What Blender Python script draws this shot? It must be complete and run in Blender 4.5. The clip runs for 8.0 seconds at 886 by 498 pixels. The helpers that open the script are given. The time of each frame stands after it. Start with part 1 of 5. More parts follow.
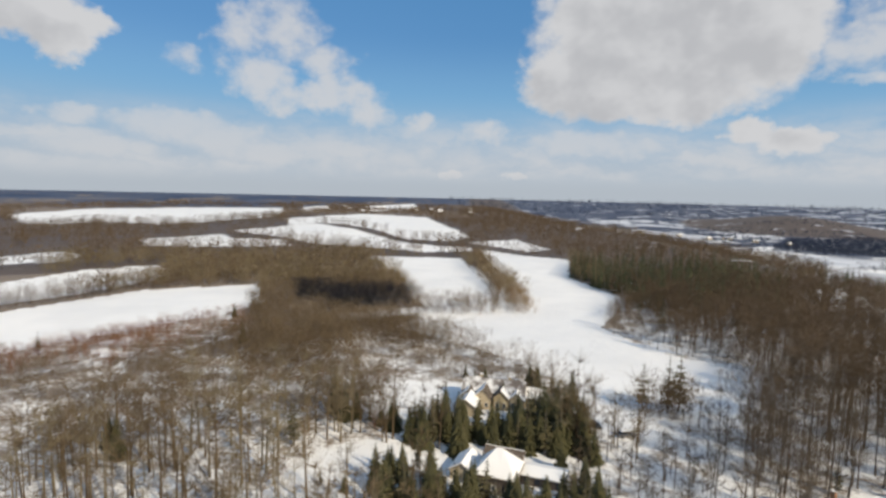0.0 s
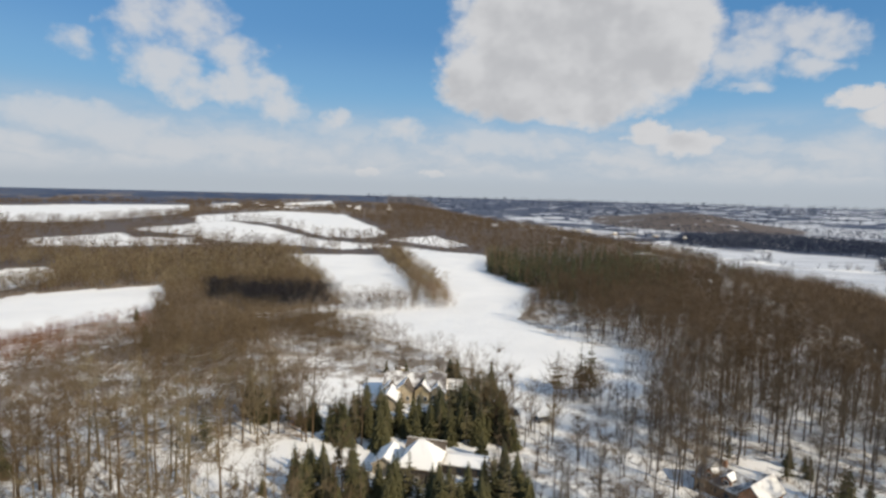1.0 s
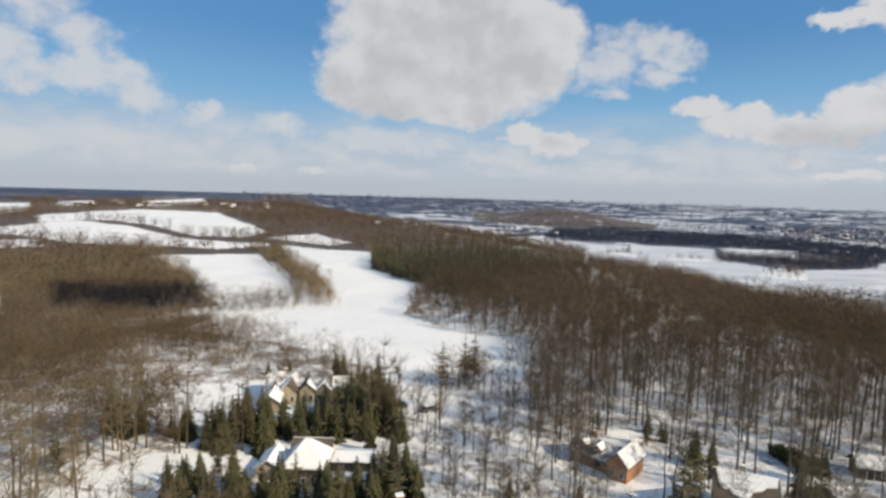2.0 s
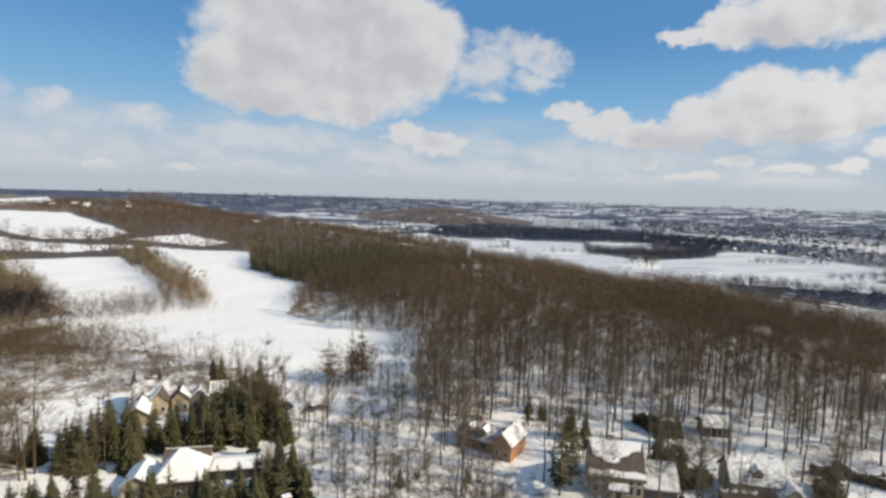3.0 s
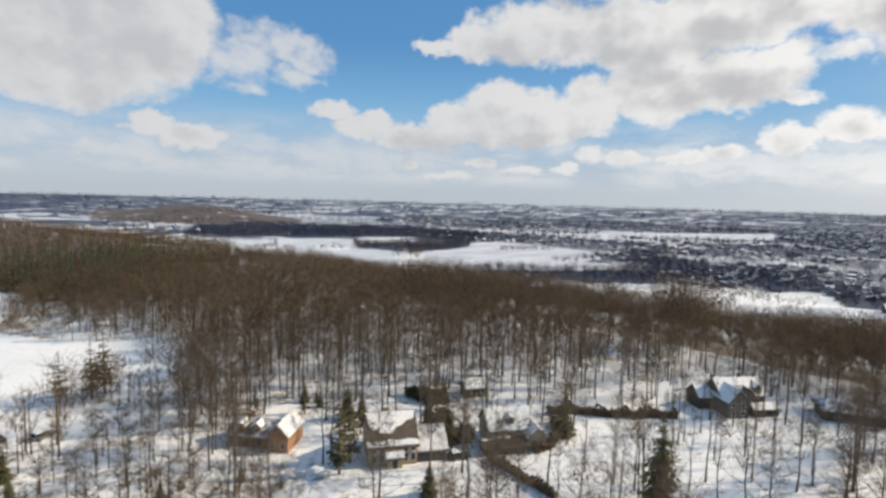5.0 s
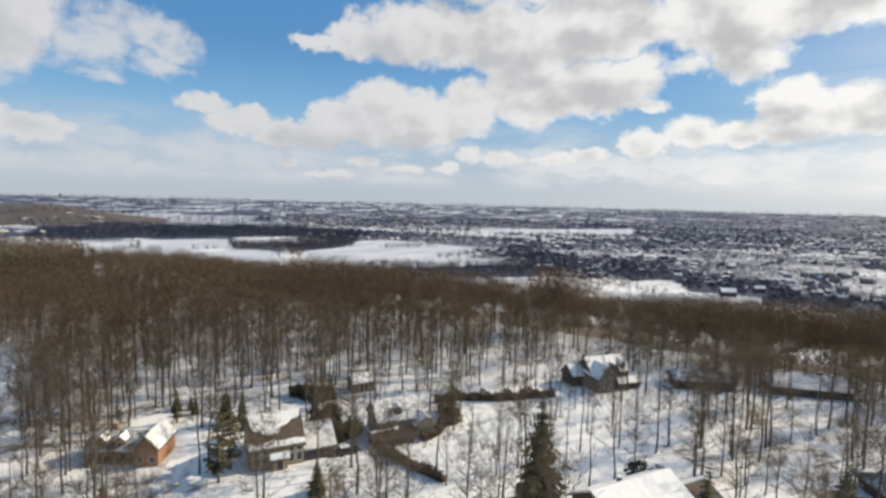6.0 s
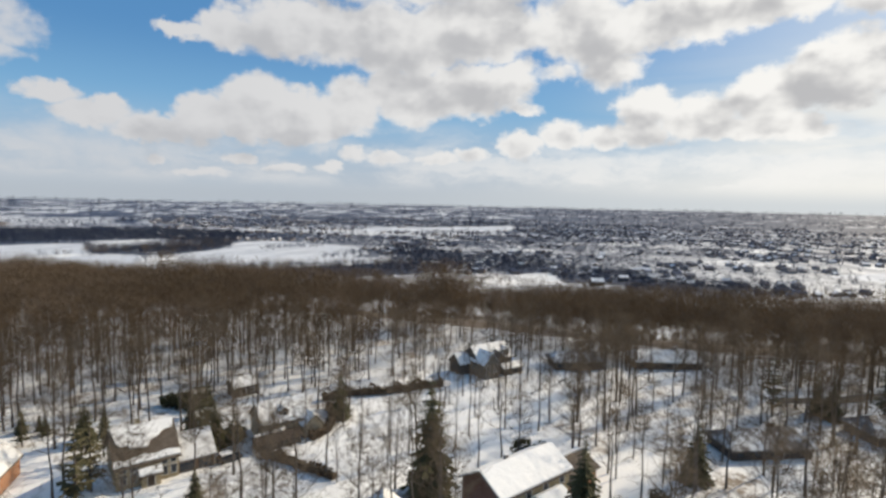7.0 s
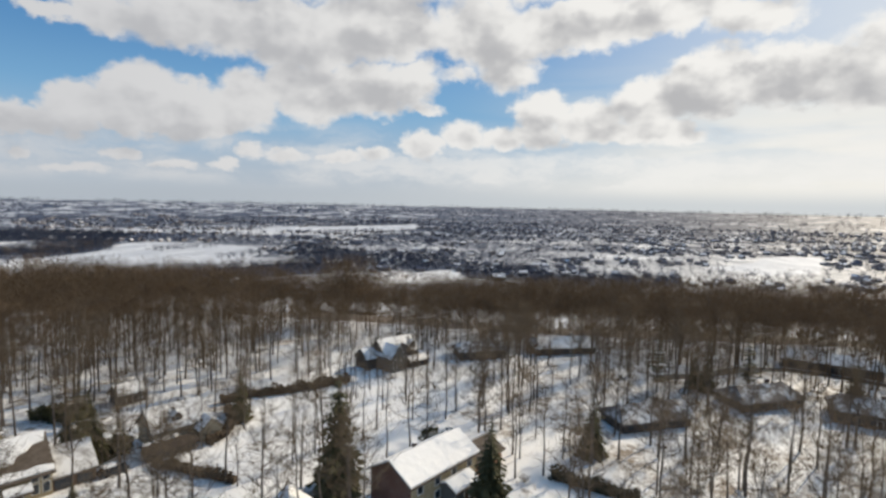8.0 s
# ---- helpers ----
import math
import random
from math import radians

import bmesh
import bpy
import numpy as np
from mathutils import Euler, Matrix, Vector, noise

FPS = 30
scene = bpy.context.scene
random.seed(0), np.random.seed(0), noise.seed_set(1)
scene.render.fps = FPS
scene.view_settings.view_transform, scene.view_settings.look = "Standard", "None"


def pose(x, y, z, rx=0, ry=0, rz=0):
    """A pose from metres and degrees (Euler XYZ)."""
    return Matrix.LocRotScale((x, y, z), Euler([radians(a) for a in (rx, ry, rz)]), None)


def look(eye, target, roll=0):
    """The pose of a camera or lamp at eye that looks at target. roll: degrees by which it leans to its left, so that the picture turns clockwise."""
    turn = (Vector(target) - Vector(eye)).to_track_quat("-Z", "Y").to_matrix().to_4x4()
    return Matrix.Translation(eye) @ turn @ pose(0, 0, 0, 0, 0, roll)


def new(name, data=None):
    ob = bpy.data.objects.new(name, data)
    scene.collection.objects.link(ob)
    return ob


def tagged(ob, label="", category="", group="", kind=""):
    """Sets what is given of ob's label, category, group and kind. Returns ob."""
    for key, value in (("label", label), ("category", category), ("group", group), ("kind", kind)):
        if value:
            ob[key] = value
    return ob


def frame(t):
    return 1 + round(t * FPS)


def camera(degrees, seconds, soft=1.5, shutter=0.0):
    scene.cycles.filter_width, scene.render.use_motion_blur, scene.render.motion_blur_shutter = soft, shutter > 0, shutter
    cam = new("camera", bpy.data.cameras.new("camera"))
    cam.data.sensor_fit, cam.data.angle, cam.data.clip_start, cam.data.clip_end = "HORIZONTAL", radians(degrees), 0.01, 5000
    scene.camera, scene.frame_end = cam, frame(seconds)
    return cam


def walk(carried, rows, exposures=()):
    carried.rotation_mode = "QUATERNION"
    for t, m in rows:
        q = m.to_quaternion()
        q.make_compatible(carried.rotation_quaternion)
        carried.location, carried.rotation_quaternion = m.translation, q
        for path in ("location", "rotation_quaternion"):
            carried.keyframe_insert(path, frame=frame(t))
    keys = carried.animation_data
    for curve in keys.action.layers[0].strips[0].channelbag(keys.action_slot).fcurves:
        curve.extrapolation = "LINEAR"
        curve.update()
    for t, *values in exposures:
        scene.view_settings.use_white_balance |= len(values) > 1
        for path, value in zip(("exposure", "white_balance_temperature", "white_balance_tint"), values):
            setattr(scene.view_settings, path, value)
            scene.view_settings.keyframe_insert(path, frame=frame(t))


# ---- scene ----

cam = camera(78.2, 8.0, soft=2.7)
PATH = [
    (0, (0.270, 0.072, 54.864), (-2.702, 19.748, 52.859), 1.30),
    (0.5, (0.119, 0.038, 54.454), (-1.669, 19.854, 52.425), 1.45),
    (1, (0.000, 0.000, 54.000), (0.000, 19.897, 51.972), 1.51),
    (1.5, (-0.074, -0.030, 53.487), (2.033, 19.756, 51.469), 1.56),
    (3, (-0.112, -0.052, 51.628), (8.070, 18.094, 49.691), 1.61),
    (3.5, (-0.131, -0.014, 50.913), (9.920, 17.170, 48.999), 1.54),
    (4, (-0.048, -0.088, 50.145), (11.730, 15.969, 48.285), 1.58),
    (4.5, (0.005, -0.090, 49.363), (13.372, 14.674, 47.539), 1.51),
    (6, (0.085, 0.106, 47.005), (17.396, 9.970, 45.268), 1.42),
    (6.5, (0.214, 0.170, 46.265), (18.454, 8.193, 44.558), 1.29),
    (7, (0.343, 0.211, 45.509), (19.326, 6.280, 43.831), 1.13),
    (7.5, (0.406, 0.307, 44.729), (19.908, 4.417, 43.065), 0.99),
    (8, (0.458, 0.411, 43.934), (20.211, 3.075, 42.292), 1.18),
]
walk(cam, [(t, look(eye, target, roll)) for t, eye, target, roll in PATH], [(0, -0.08), (3, 0.0), (5, 0.05), (6.5, 0.02), (8, -0.1)])

# ---------------------------------------------------------------- daylight
SUN_AZ, SUN_EL = 129.0, 32.0
scene.view_settings.exposure = 0.0

world = bpy.data.worlds.new("winter_sky")
scene.world = world
world.use_nodes = True
wn, wl = world.node_tree.nodes, world.node_tree.links
wn.clear()


def wmath(op, a, b=None, clamp=False):
    n = wn.new("ShaderNodeMath")
    n.operation, n.use_clamp = op, clamp
    for i, v in enumerate((a, b)):
        if v is None:
            continue
        if isinstance(v, (int, float)):
            n.inputs[i].default_value = v
        else:
            wl.new(v, n.inputs[i])
    return n.outputs[0]


def wvec(op, a, b=None):
    n = wn.new("ShaderNodeVectorMath")
    n.operation = op
    for i, v in enumerate((a, b)):
        if v is None:
            continue
        if isinstance(v, tuple):
            n.inputs[i].default_value = v
        else:
            wl.new(v, n.inputs[i])
    return n.outputs["Value"] if op in ("DOT_PRODUCT", "LENGTH") else n.outputs["Vector"]


def wstep(value, low, high):
    n = wn.new("ShaderNodeMapRange")
    n.interpolation_type = "SMOOTHSTEP"
    wl.new(value, n.inputs["Value"])
    n.inputs["From Min"].default_value, n.inputs["From Max"].default_value = low, high
    return n.outputs["Result"]


def wmix(fac, a, b):
    n = wn.new("ShaderNodeMix")
    n.data_type = "RGBA"
    ins = [i for i in n.inputs if i.type == "RGBA"]
    wl.new(fac, n.inputs[0])
    for i, v in zip(ins, (a, b)):
        if isinstance(v, tuple):
            i.default_value = (*v, 1)
        else:
            wl.new(v, i)
    return [o for o in n.outputs if o.type == "RGBA"][0]


def wnoise(vec, scale, detail, rough=0.55):
    n = wn.new("ShaderNodeTexNoise")
    wl.new(vec, n.inputs["Vector"])
    n.inputs["Scale"].default_value, n.inputs["Detail"].default_value, n.inputs["Roughness"].default_value = scale, detail, rough
    return n


sky = wn.new("ShaderNodeTexSky")
sky.sky_type, sky.sun_disc = "NISHITA", False
sky.sun_elevation, sky.sun_rotation = radians(SUN_EL), radians(SUN_AZ)
sky.altitude, sky.air_density, sky.dust_density, sky.ozone_density = 300, 1.0, 0.6, 1.6
coords = wn.new("ShaderNodeTexCoord").outputs["Generated"]
split = wn.new("ShaderNodeSeparateXYZ")
wl.new(coords, split.inputs[0])
azimuth = wmath("DEGREES", wmath("ARCTAN2", split.outputs[0], split.outputs[1]))
height = wmath("DEGREES", wmath("ARCSINE", split.outputs[2]))
flat = wn.new("ShaderNodeCombineXYZ")
wl.new(azimuth, flat.inputs[0]), wl.new(height, flat.inputs[1])
spot = flat.outputs[0]
# the clouds' coordinates: degrees of azimuth and height, pushed about by slow billows
squash = wvec("MULTIPLY", spot, (0.8, 1.0, 1.0))
billow = wnoise(squash, 0.16, 5.0, 0.55)
drift = wvec("MULTIPLY", wvec("SUBTRACT", billow.outputs["Color"], (0.5, 0.5, 0.5)), (5.5, 4.0, 0.0))
nibble = wvec("MULTIPLY", wvec("SUBTRACT", wnoise(squash, 0.7, 4.0, 0.6).outputs["Color"], (0.5, 0.5, 0.5)), (2.6, 2.0, 0.0))
spot_w = wvec("ADD", wvec("ADD", spot, drift), nibble)
spot_low = wvec("ADD", wvec("ADD", spot, wvec("MULTIPLY", drift, (0.25, 0.2, 0.0))), wvec("MULTIPLY", nibble, (1.2, 0.8, 0.0)))
fine = wnoise(squash, 0.5, 5.0, 0.52).outputs[0]
broad = wnoise(squash, 0.14, 3.0, 0.5).outputs[0]

# cumulus heaps: azimuth, elevation, half width, half height in degrees, density
GREAT_CUMULUS = [
    (11.8, 15.8, 12.2, 7.5, 1.3), (4.7, 11.6, 5.9, 4.1, 1.2), (20.3, 14.6, 6.2, 5.5, 1.3), (11.6, 9.8, 11.0, 3.1, 1.2), (4.2, 15.8, 3.0, 2.9, 0.7), (13.1, 24.0, 12.9, 5.7, 1.2),
    (-43.3, 12.5, 3.2, 2.1, 1.1), (-41.8, 14.0, 2.2, 1.7, 0.9), (-46.5, 14.5, 5.0, 3.0, 1.1),
]
LONG_BANK = [
    (36.3, 8.8, 2.5, 1.0, 0.8), (39.6, 7.2, 4.1, 1.5, 1.0), (44.4, 6.4, 3.8, 1.6, 1.0), (48.6, 7.8, 3.2, 2.4, 1.1), (53.1, 9.1, 4.0, 3.3, 1.3), (57.6, 8.5, 5.0, 2.9, 1.3), (63.1, 9.8, 3.7, 2.9, 1.1),
    (69.1, 11.0, 5.6, 3.2, 1.3), (74.5, 11.2, 5.1, 3.1, 1.3), (78.7, 11.9, 3.6, 2.7, 1.0), (56.2, 7.4, 9.6, 1.4, 0.9), (81.0, 9.9, 2.0, 0.7, 0.7),
]
HIGH_BANK = [
    (47.2, 15.4, 2.2, 0.8, 0.8), (51.1, 16.2, 2.9, 2.1, 1.0), (59.4, 16.3, 8.6, 3.2, 1.2), (68.0, 16.0, 8.3, 3.6, 1.3), (75.0, 17.2, 7.3, 3.7, 1.3), (86.2, 16.6, 7.6, 2.8, 1.2), (83.0, 12.9, 2.2, 1.0, 0.55),
    (86.3, 16.9, 6.3, 3.8, 1.2), (94.1, 17.5, 8.2, 2.7, 1.3), (103.1, 17.9, 8.0, 2.4, 1.3), (111.1, 16.7, 4.6, 2.0, 1.1), (71.4, 22.2, 30.2, 3.2, 1.2), (111.2, 21.5, 13.1, 2.5, 1.1), (88.6, 13.4, 3.4, 2.1, 0.8),
]
SUNNY_BANK = [
    (92.2, 9.7, 3.4, 2.3, 1.1), (97.2, 8.5, 4.9, 2.4, 1.2), (103.0, 10.2, 3.8, 2.9, 1.2), (108.0, 11.4, 5.6, 3.1, 1.4), (114.4, 11.3, 6.2, 3.2, 1.4), (119.5, 10.8, 5.0, 3.2, 1.4), (102.6, 7.1, 6.7, 1.3, 1.1),
    (124.0, 13.0, 7.0, 4.0, 1.3),
]
# small fair-weather puffs low over the plain
LOW_PUFFS = [
    (62.7, 4.8, 2.0, 0.8, 0.8), (66.4, 4.6, 2.3, 0.9, 0.8), (71.4, 4.6, 2.8, 0.75, 0.8), (74.9, 5.0, 2.3, 0.9, 0.8), (80.1, 6.0, 2.7, 1.5, 1.0), (84.3, 7.0, 2.8, 1.7, 1.0), (88.0, 6.7, 2.7, 1.4, 1.0), (91.7, 7.2, 2.8, 1.7, 1.0),
    (51.9, 4.1, 1.8, 0.75, 0.9), (56.0, 3.1, 2.5, 0.55, 0.8), (60.4, 3.5, 1.4, 0.65, 0.8), (44.6, 3.5, 0.9, 0.6, 0.7), (48.0, 2.5, 3.2, 0.55, 0.7), (19.9, 6.2, 2.2, 1.3, 0.9), (23.7, 5.3, 3.3, 1.4, 1.0),
    (-8.1, 2.0, 1.6, 0.5, 0.9), (-1.4, 2.0, 1.6, 0.5, 0.9),
]
# thin torn cloud and low hazy banks
WISPS = [
    (27.6, 12.4, 3.8, 2.6, 0.9), (30.6, 14.8, 4.5, 1.9, 1.0), (33.8, 13.7, 3.3, 1.4, 1.0), (32.7, 11.9, 2.7, 1.2, 1.0), (28.2, 9.9, 2.8, 0.7, 0.7), (-29.4, 14.6, 2.0, 2.6, 0.8), (-25.4, 15.3, 4.8, 2.9, 0.95), (-27.0, 11.0, 4.2, 2.7, 1.2),
    (-23.2, 9.2, 4.4, 1.7, 1.1), (-18.3, 9.6, 3.8, 2.6, 1.2), (-16.9, 7.5, 3.4, 1.6, 1.0), (-20.5, 12.8, 2.9, 2.2, 0.8), (-34.0, 11.6, 1.9, 1.3, 0.5), (-11.5, 7.0, 1.8, 0.9, 0.7), (-5.1, 6.0, 3.0, 1.5, 0.8),
]
HAZY_BANKS = [
    (-42.9, 6.2, 2.6, 1.1, 0.9), (-34.9, 5.9, 5.9, 1.6, 1.0), (-30.3, 5.0, 5.5, 1.8, 1.0), (-26.8, 3.7, 6.3, 1.5, 0.9), (-40.7, 3.6, 5.6, 1.3, 0.9), (-41.9, 1.6, 11.4, 1.4, 0.7), (5.1, 5.4, 6.2, 1.5, 1.0),
    (10.0, 4.8, 3.5, 1.2, 0.8), (-16.1, 3.9, 16.5, 2.4, 0.5), (39.3, 4.2, 6.0, 2.6, 0.6), (30.9, 2.3, 3.5, 0.9, 0.5), (21.5, 2.7, 3.0, 0.7, 0.5), (-12.4, 6.3, 2.4, 1.0, 0.6),
]


def heaps(rows, where):
    total = None
    for a, e, w, h, amount in rows:
        d = wvec("MULTIPLY", wvec("SUBTRACT", where, (a, e, 0.0)), (1 / w, 1 / h, 0.0))
        one = wmath("MULTIPLY", wmath("SUBTRACT", 1.0, wvec("DOT_PRODUCT", d, d)), amount)
        if total is None:
            total = one
        else:
            n = wn.new("ShaderNodeMath")
            n.operation = "SMOOTH_MAX"
            wl.new(total, n.inputs[0]), wl.new(one, n.inputs[1])
            n.inputs[2].default_value = 0.2
            total = n.outputs[0]
    return total


def banks(where):
    return wmath("MAXIMUM", wmath("MAXIMUM", heaps(GREAT_CUMULUS, where), heaps(LONG_BANK, where)), wmath("MAXIMUM", heaps(HIGH_BANK, where), heaps(SUNNY_BANK, where)))


big = banks(spot_w)
small = heaps(LOW_PUFFS, spot_low)
thick = wmath("MAXIMUM", big, small)
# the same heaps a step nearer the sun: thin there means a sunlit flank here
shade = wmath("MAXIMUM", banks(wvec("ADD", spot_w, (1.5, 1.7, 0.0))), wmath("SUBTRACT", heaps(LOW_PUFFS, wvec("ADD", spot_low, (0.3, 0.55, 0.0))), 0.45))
# beyond the named heaps the broken cloud simply goes on
elsewhere = wmath("MULTIPLY", wstep(wmath("ABSOLUTE", wmath("SUBTRACT", azimuth, 38.0)), 92.0, 120.0), wmath("MULTIPLY", wmath("SUBTRACT", broad, 0.38), 6.0))
overhead = wmath("MULTIPLY", wstep(height, 24.0, 33.0), wmath("MULTIPLY", wmath("SUBTRACT", broad, 0.43), 6.0))
thick = wmath("MAXIMUM", thick, wmath("SUBTRACT", wmath("MAXIMUM", elsewhere, overhead), 1.0))
# rounded lumps with creases between them, finer fray on top
lump = wmath("ABSOLUTE", wmath("SUBTRACT", wmath("MULTIPLY", wnoise(squash, 0.42, 3.0, 0.5).outputs[0], 2.0), 1.0))
ragged = wmath("ADD", wmath("ADD", thick, wmath("MULTIPLY", wmath("SUBTRACT", lump, 0.22), 0.5)), wmath("MULTIPLY", wmath("SUBTRACT", fine, 0.5), 0.7))
cumulus = wstep(ragged, -0.3, 0.52)
torn = wmath("ADD", heaps(WISPS, spot_w), wmath("MULTIPLY", wmath("SUBTRACT", fine, 0.52), 2.6))
wisp = wmath("MULTIPLY", wstep(torn, -0.35, 1.1), 0.85)
haze = wmath("MULTIPLY", wstep(wmath("ADD", heaps(HAZY_BANKS, spot_low), wmath("MULTIPLY", wmath("SUBTRACT", fine, 0.5), 1.6)), -0.3, 0.9), 0.7)
# long thin streaks of cloud low over the horizon
streaks = wnoise(wvec("MULTIPLY", spot_low, (0.3, 1.0, 1.0)), 0.4, 5.0, 0.55).outputs[0]
low_sheet = wmath("MULTIPLY", wmath("MULTIPLY", wstep(streaks, 0.36, 0.66), wmath("MULTIPLY", wstep(height, 9.0, 4.5), wstep(height, 0.6, 2.4))), 0.72)
cover = wmath("MAXIMUM", wmath("MAXIMUM", cumulus, low_sheet), wmath("MAXIMUM", wisp, haze))
# sunlit sides and grey bellies: the billows are lit from the upper right
lit_side = wnoise(wvec("ADD", squash, (0.5, 0.75, 0.0)), 0.55, 6.0, 0.6).outputs[0]
soft_lit = wnoise(wvec("ADD", squash, (0.9, 1.4, 0.0)), 0.22, 3.0, 0.5).outputs[0]
soft_here = wnoise(squash, 0.22, 3.0, 0.5).outputs[0]
relief = wmath("ADD", wmath("MULTIPLY", wmath("SUBTRACT", fine, lit_side), 0.45), wmath("MULTIPLY", wmath("SUBTRACT", soft_here, soft_lit), 2.6))
depth = wmath("ADD", wmath("MULTIPLY", thick, 0.45), wmath("MULTIPLY", wmath("MAXIMUM", shade, -0.6), 0.75))
core = wstep(wmath("SUBTRACT", wmath("ADD", depth, wmath("MULTIPLY", wmath("SUBTRACT", broad, 0.5), 1.2)), wmath("MULTIPLY", relief, 1.5)), 0.15, 2.0)
toward = wstep(azimuth, 36.0, 108.0)
rim = wmix(toward, (6.6, 6.65, 6.8), (9.6, 9.45, 9.1))
belly = wmix(toward, (5.2, 5.28, 5.5), (5.2, 5.2, 5.3))
cloud = wmix(core, rim, belly)
# clear blue, paling toward the horizon, brightest below the sun
blue = wn.new("ShaderNodeMix")
blue.data_type = "RGBA"
blue.inputs[0].default_value = 0.6
wl.new(sky.outputs[0], blue.inputs[6])
blue.inputs[7].default_value = (0.6, 2.8, 6.2, 1)
deep_blue = wmix(wstep(height, 16.0, 6.0), blue.outputs[2], (2.2, 4.5, 6.9))
veil_amount = wmath("MAXIMUM", wmath("MULTIPLY", wstep(height, 10.5, 1.0), 0.97), wmath("MULTIPLY", wmath("MULTIPLY", wstep(azimuth, 78.0, 112.0), wstep(height, 17.0, 5.0)), wstep(wnoise(wvec("MULTIPLY", spot, (0.12, 0.9, 1.0)), 0.35, 4.0, 0.55).outputs[0], 0.25, 0.6)))
veil = wmix(wstep(azimuth, 66.0, 116.0), (5.0, 5.55, 6.15), (9.4, 9.2, 8.6))
lowest = wmix(wstep(height, 2.2, 0.2), veil, wmix(wstep(azimuth, 50.0, 112.0), (4.8, 5.25, 5.75), (6.8, 7.1, 7.2)))
glare = wmix(wmath("MULTIPLY", wstep(azimuth, 84.0, 128.0), 0.75), deep_blue, (8.6, 8.8, 8.8))
base_sky = wmix(veil_amount, glare, lowest)
out_sky = wmix(wmath("MULTIPLY", cover, wstep(height, 0.3, 2.6)), base_sky, cloud)
back = wn.new("ShaderNodeBackground")
back.inputs["Strength"].default_value = 0.1
wl.new(out_sky, back.inputs["Color"])
wl.new(back.outputs[0], wn.new("ShaderNodeOutputWorld").inputs["Surface"])

sun_data = bpy.data.lights.new("sun", "SUN")
sun_data.energy, sun_data.angle, sun_data.color = 4.6, radians(0.53), (1.0, 0.87, 0.67)
sun = new("sun", sun_data)
a, e = radians(SUN_AZ), radians(SUN_EL)
sun.matrix_basis = look((400 * math.sin(a) * math.cos(e), 400 * math.cos(a) * math.cos(e), 400 * math.sin(e)), (0, 0, 0))

# ---------------------------------------------------------------- materials


class Mat:
    """A node material with small helpers."""

    def __init__(self, name):
        self.m = bpy.data.materials.new(name)
        self.m.use_nodes = True
        self.n, self.l = self.m.node_tree.nodes, self.m.node_tree.links
        self.b = self.n["Principled BSDF"]

    def link(self, a, b):
        self.l.new(a, b)

    def coord(self, which="Object"):
        if which == "world":
            return self.n.new("ShaderNodeNewGeometry").outputs["Position"]
        return self.n.new("ShaderNodeTexCoord").outputs[which]

    def scaled(self, vec, s):
        n = self.n.new("ShaderNodeVectorMath")
        n.operation = "MULTIPLY"
        self.link(vec, n.inputs[0])
        n.inputs[1].default_value = s
        return n.outputs[0]

    def noise(self, vec, scale, detail=4.0, rough=0.55):
        n = self.n.new("ShaderNodeTexNoise")
        self.link(vec, n.inputs["Vector"])
        n.inputs["Scale"].default_value, n.inputs["Detail"].default_value, n.inputs["Roughness"].default_value = scale, detail, rough
        return n.outputs[0]

    def cells(self, vec, scale):
        n = self.n.new("ShaderNodeTexVoronoi")
        self.link(vec, n.inputs["Vector"])
        n.inputs["Scale"].default_value = scale
        return n.outputs["Color"]

    def step(self, v, low, high, to=(0.0, 1.0)):
        n = self.n.new("ShaderNodeMapRange")
        n.interpolation_type = "SMOOTHSTEP"
        self.link(v, n.inputs["Value"])
        n.inputs["From Min"].default_value, n.inputs["From Max"].default_value = low, high
        n.inputs["To Min"].default_value, n.inputs["To Max"].default_value = to
        return n.outputs["Result"]

    def math(self, op, a, b):
        n = self.n.new("ShaderNodeMath")
        n.operation = op
        for i, v in enumerate((a, b)):
            if isinstance(v, (int, float)):
                n.inputs[i].default_value = v
            else:
                self.link(v, n.inputs[i])
        return n.outputs[0]

    def mix(self, fac, a, b):
        n = self.n.new("ShaderNodeMix")
        n.data_type = "RGBA"
        ins = [i for i in n.inputs if i.type == "RGBA"]
        if isinstance(fac, (int, float)):
            n.inputs[0].default_value = fac
        else:
            self.link(fac, n.inputs[0])
        for i, v in zip(ins, (a, b)):
            if isinstance(v, tuple):
                i.default_value = (*v, 1)
            else:
                self.link(v, i)
        return [o for o in n.outputs if o.type == "RGBA"][0]

    def random(self):
        return self.n.new("ShaderNodeObjectInfo").outputs["Random"]

    def island(self):
        return self.n.new("ShaderNodeNewGeometry").outputs["Random Per Island"]

    def attr(self, name):
        n = self.n.new("ShaderNodeAttribute")
        n.attribute_name = name
        return n.outputs["Fac"]

    def bump(self, h, strength, distance):
        n = self.n.new("ShaderNodeBump")
        n.inputs["Strength"].default_value, n.inputs["Distance"].default_value = strength, distance
        self.link(h, n.inputs["Height"])
        self.link(n.outputs[0], self.b.inputs["Normal"])

    def done(self, colour, rough=0.8, metal=0.0, spec=0.3):
        if isinstance(colour, tuple):
            self.b.inputs["Base Color"].default_value = (*colour, 1)
        else:
            self.link(colour, self.b.inputs["Base Color"])
        self.b.inputs["Roughness"].default_value, self.b.inputs["Metallic"].default_value = rough, metal
        self.b.inputs["Specular IOR Level"].default_value = spec
        return self.m


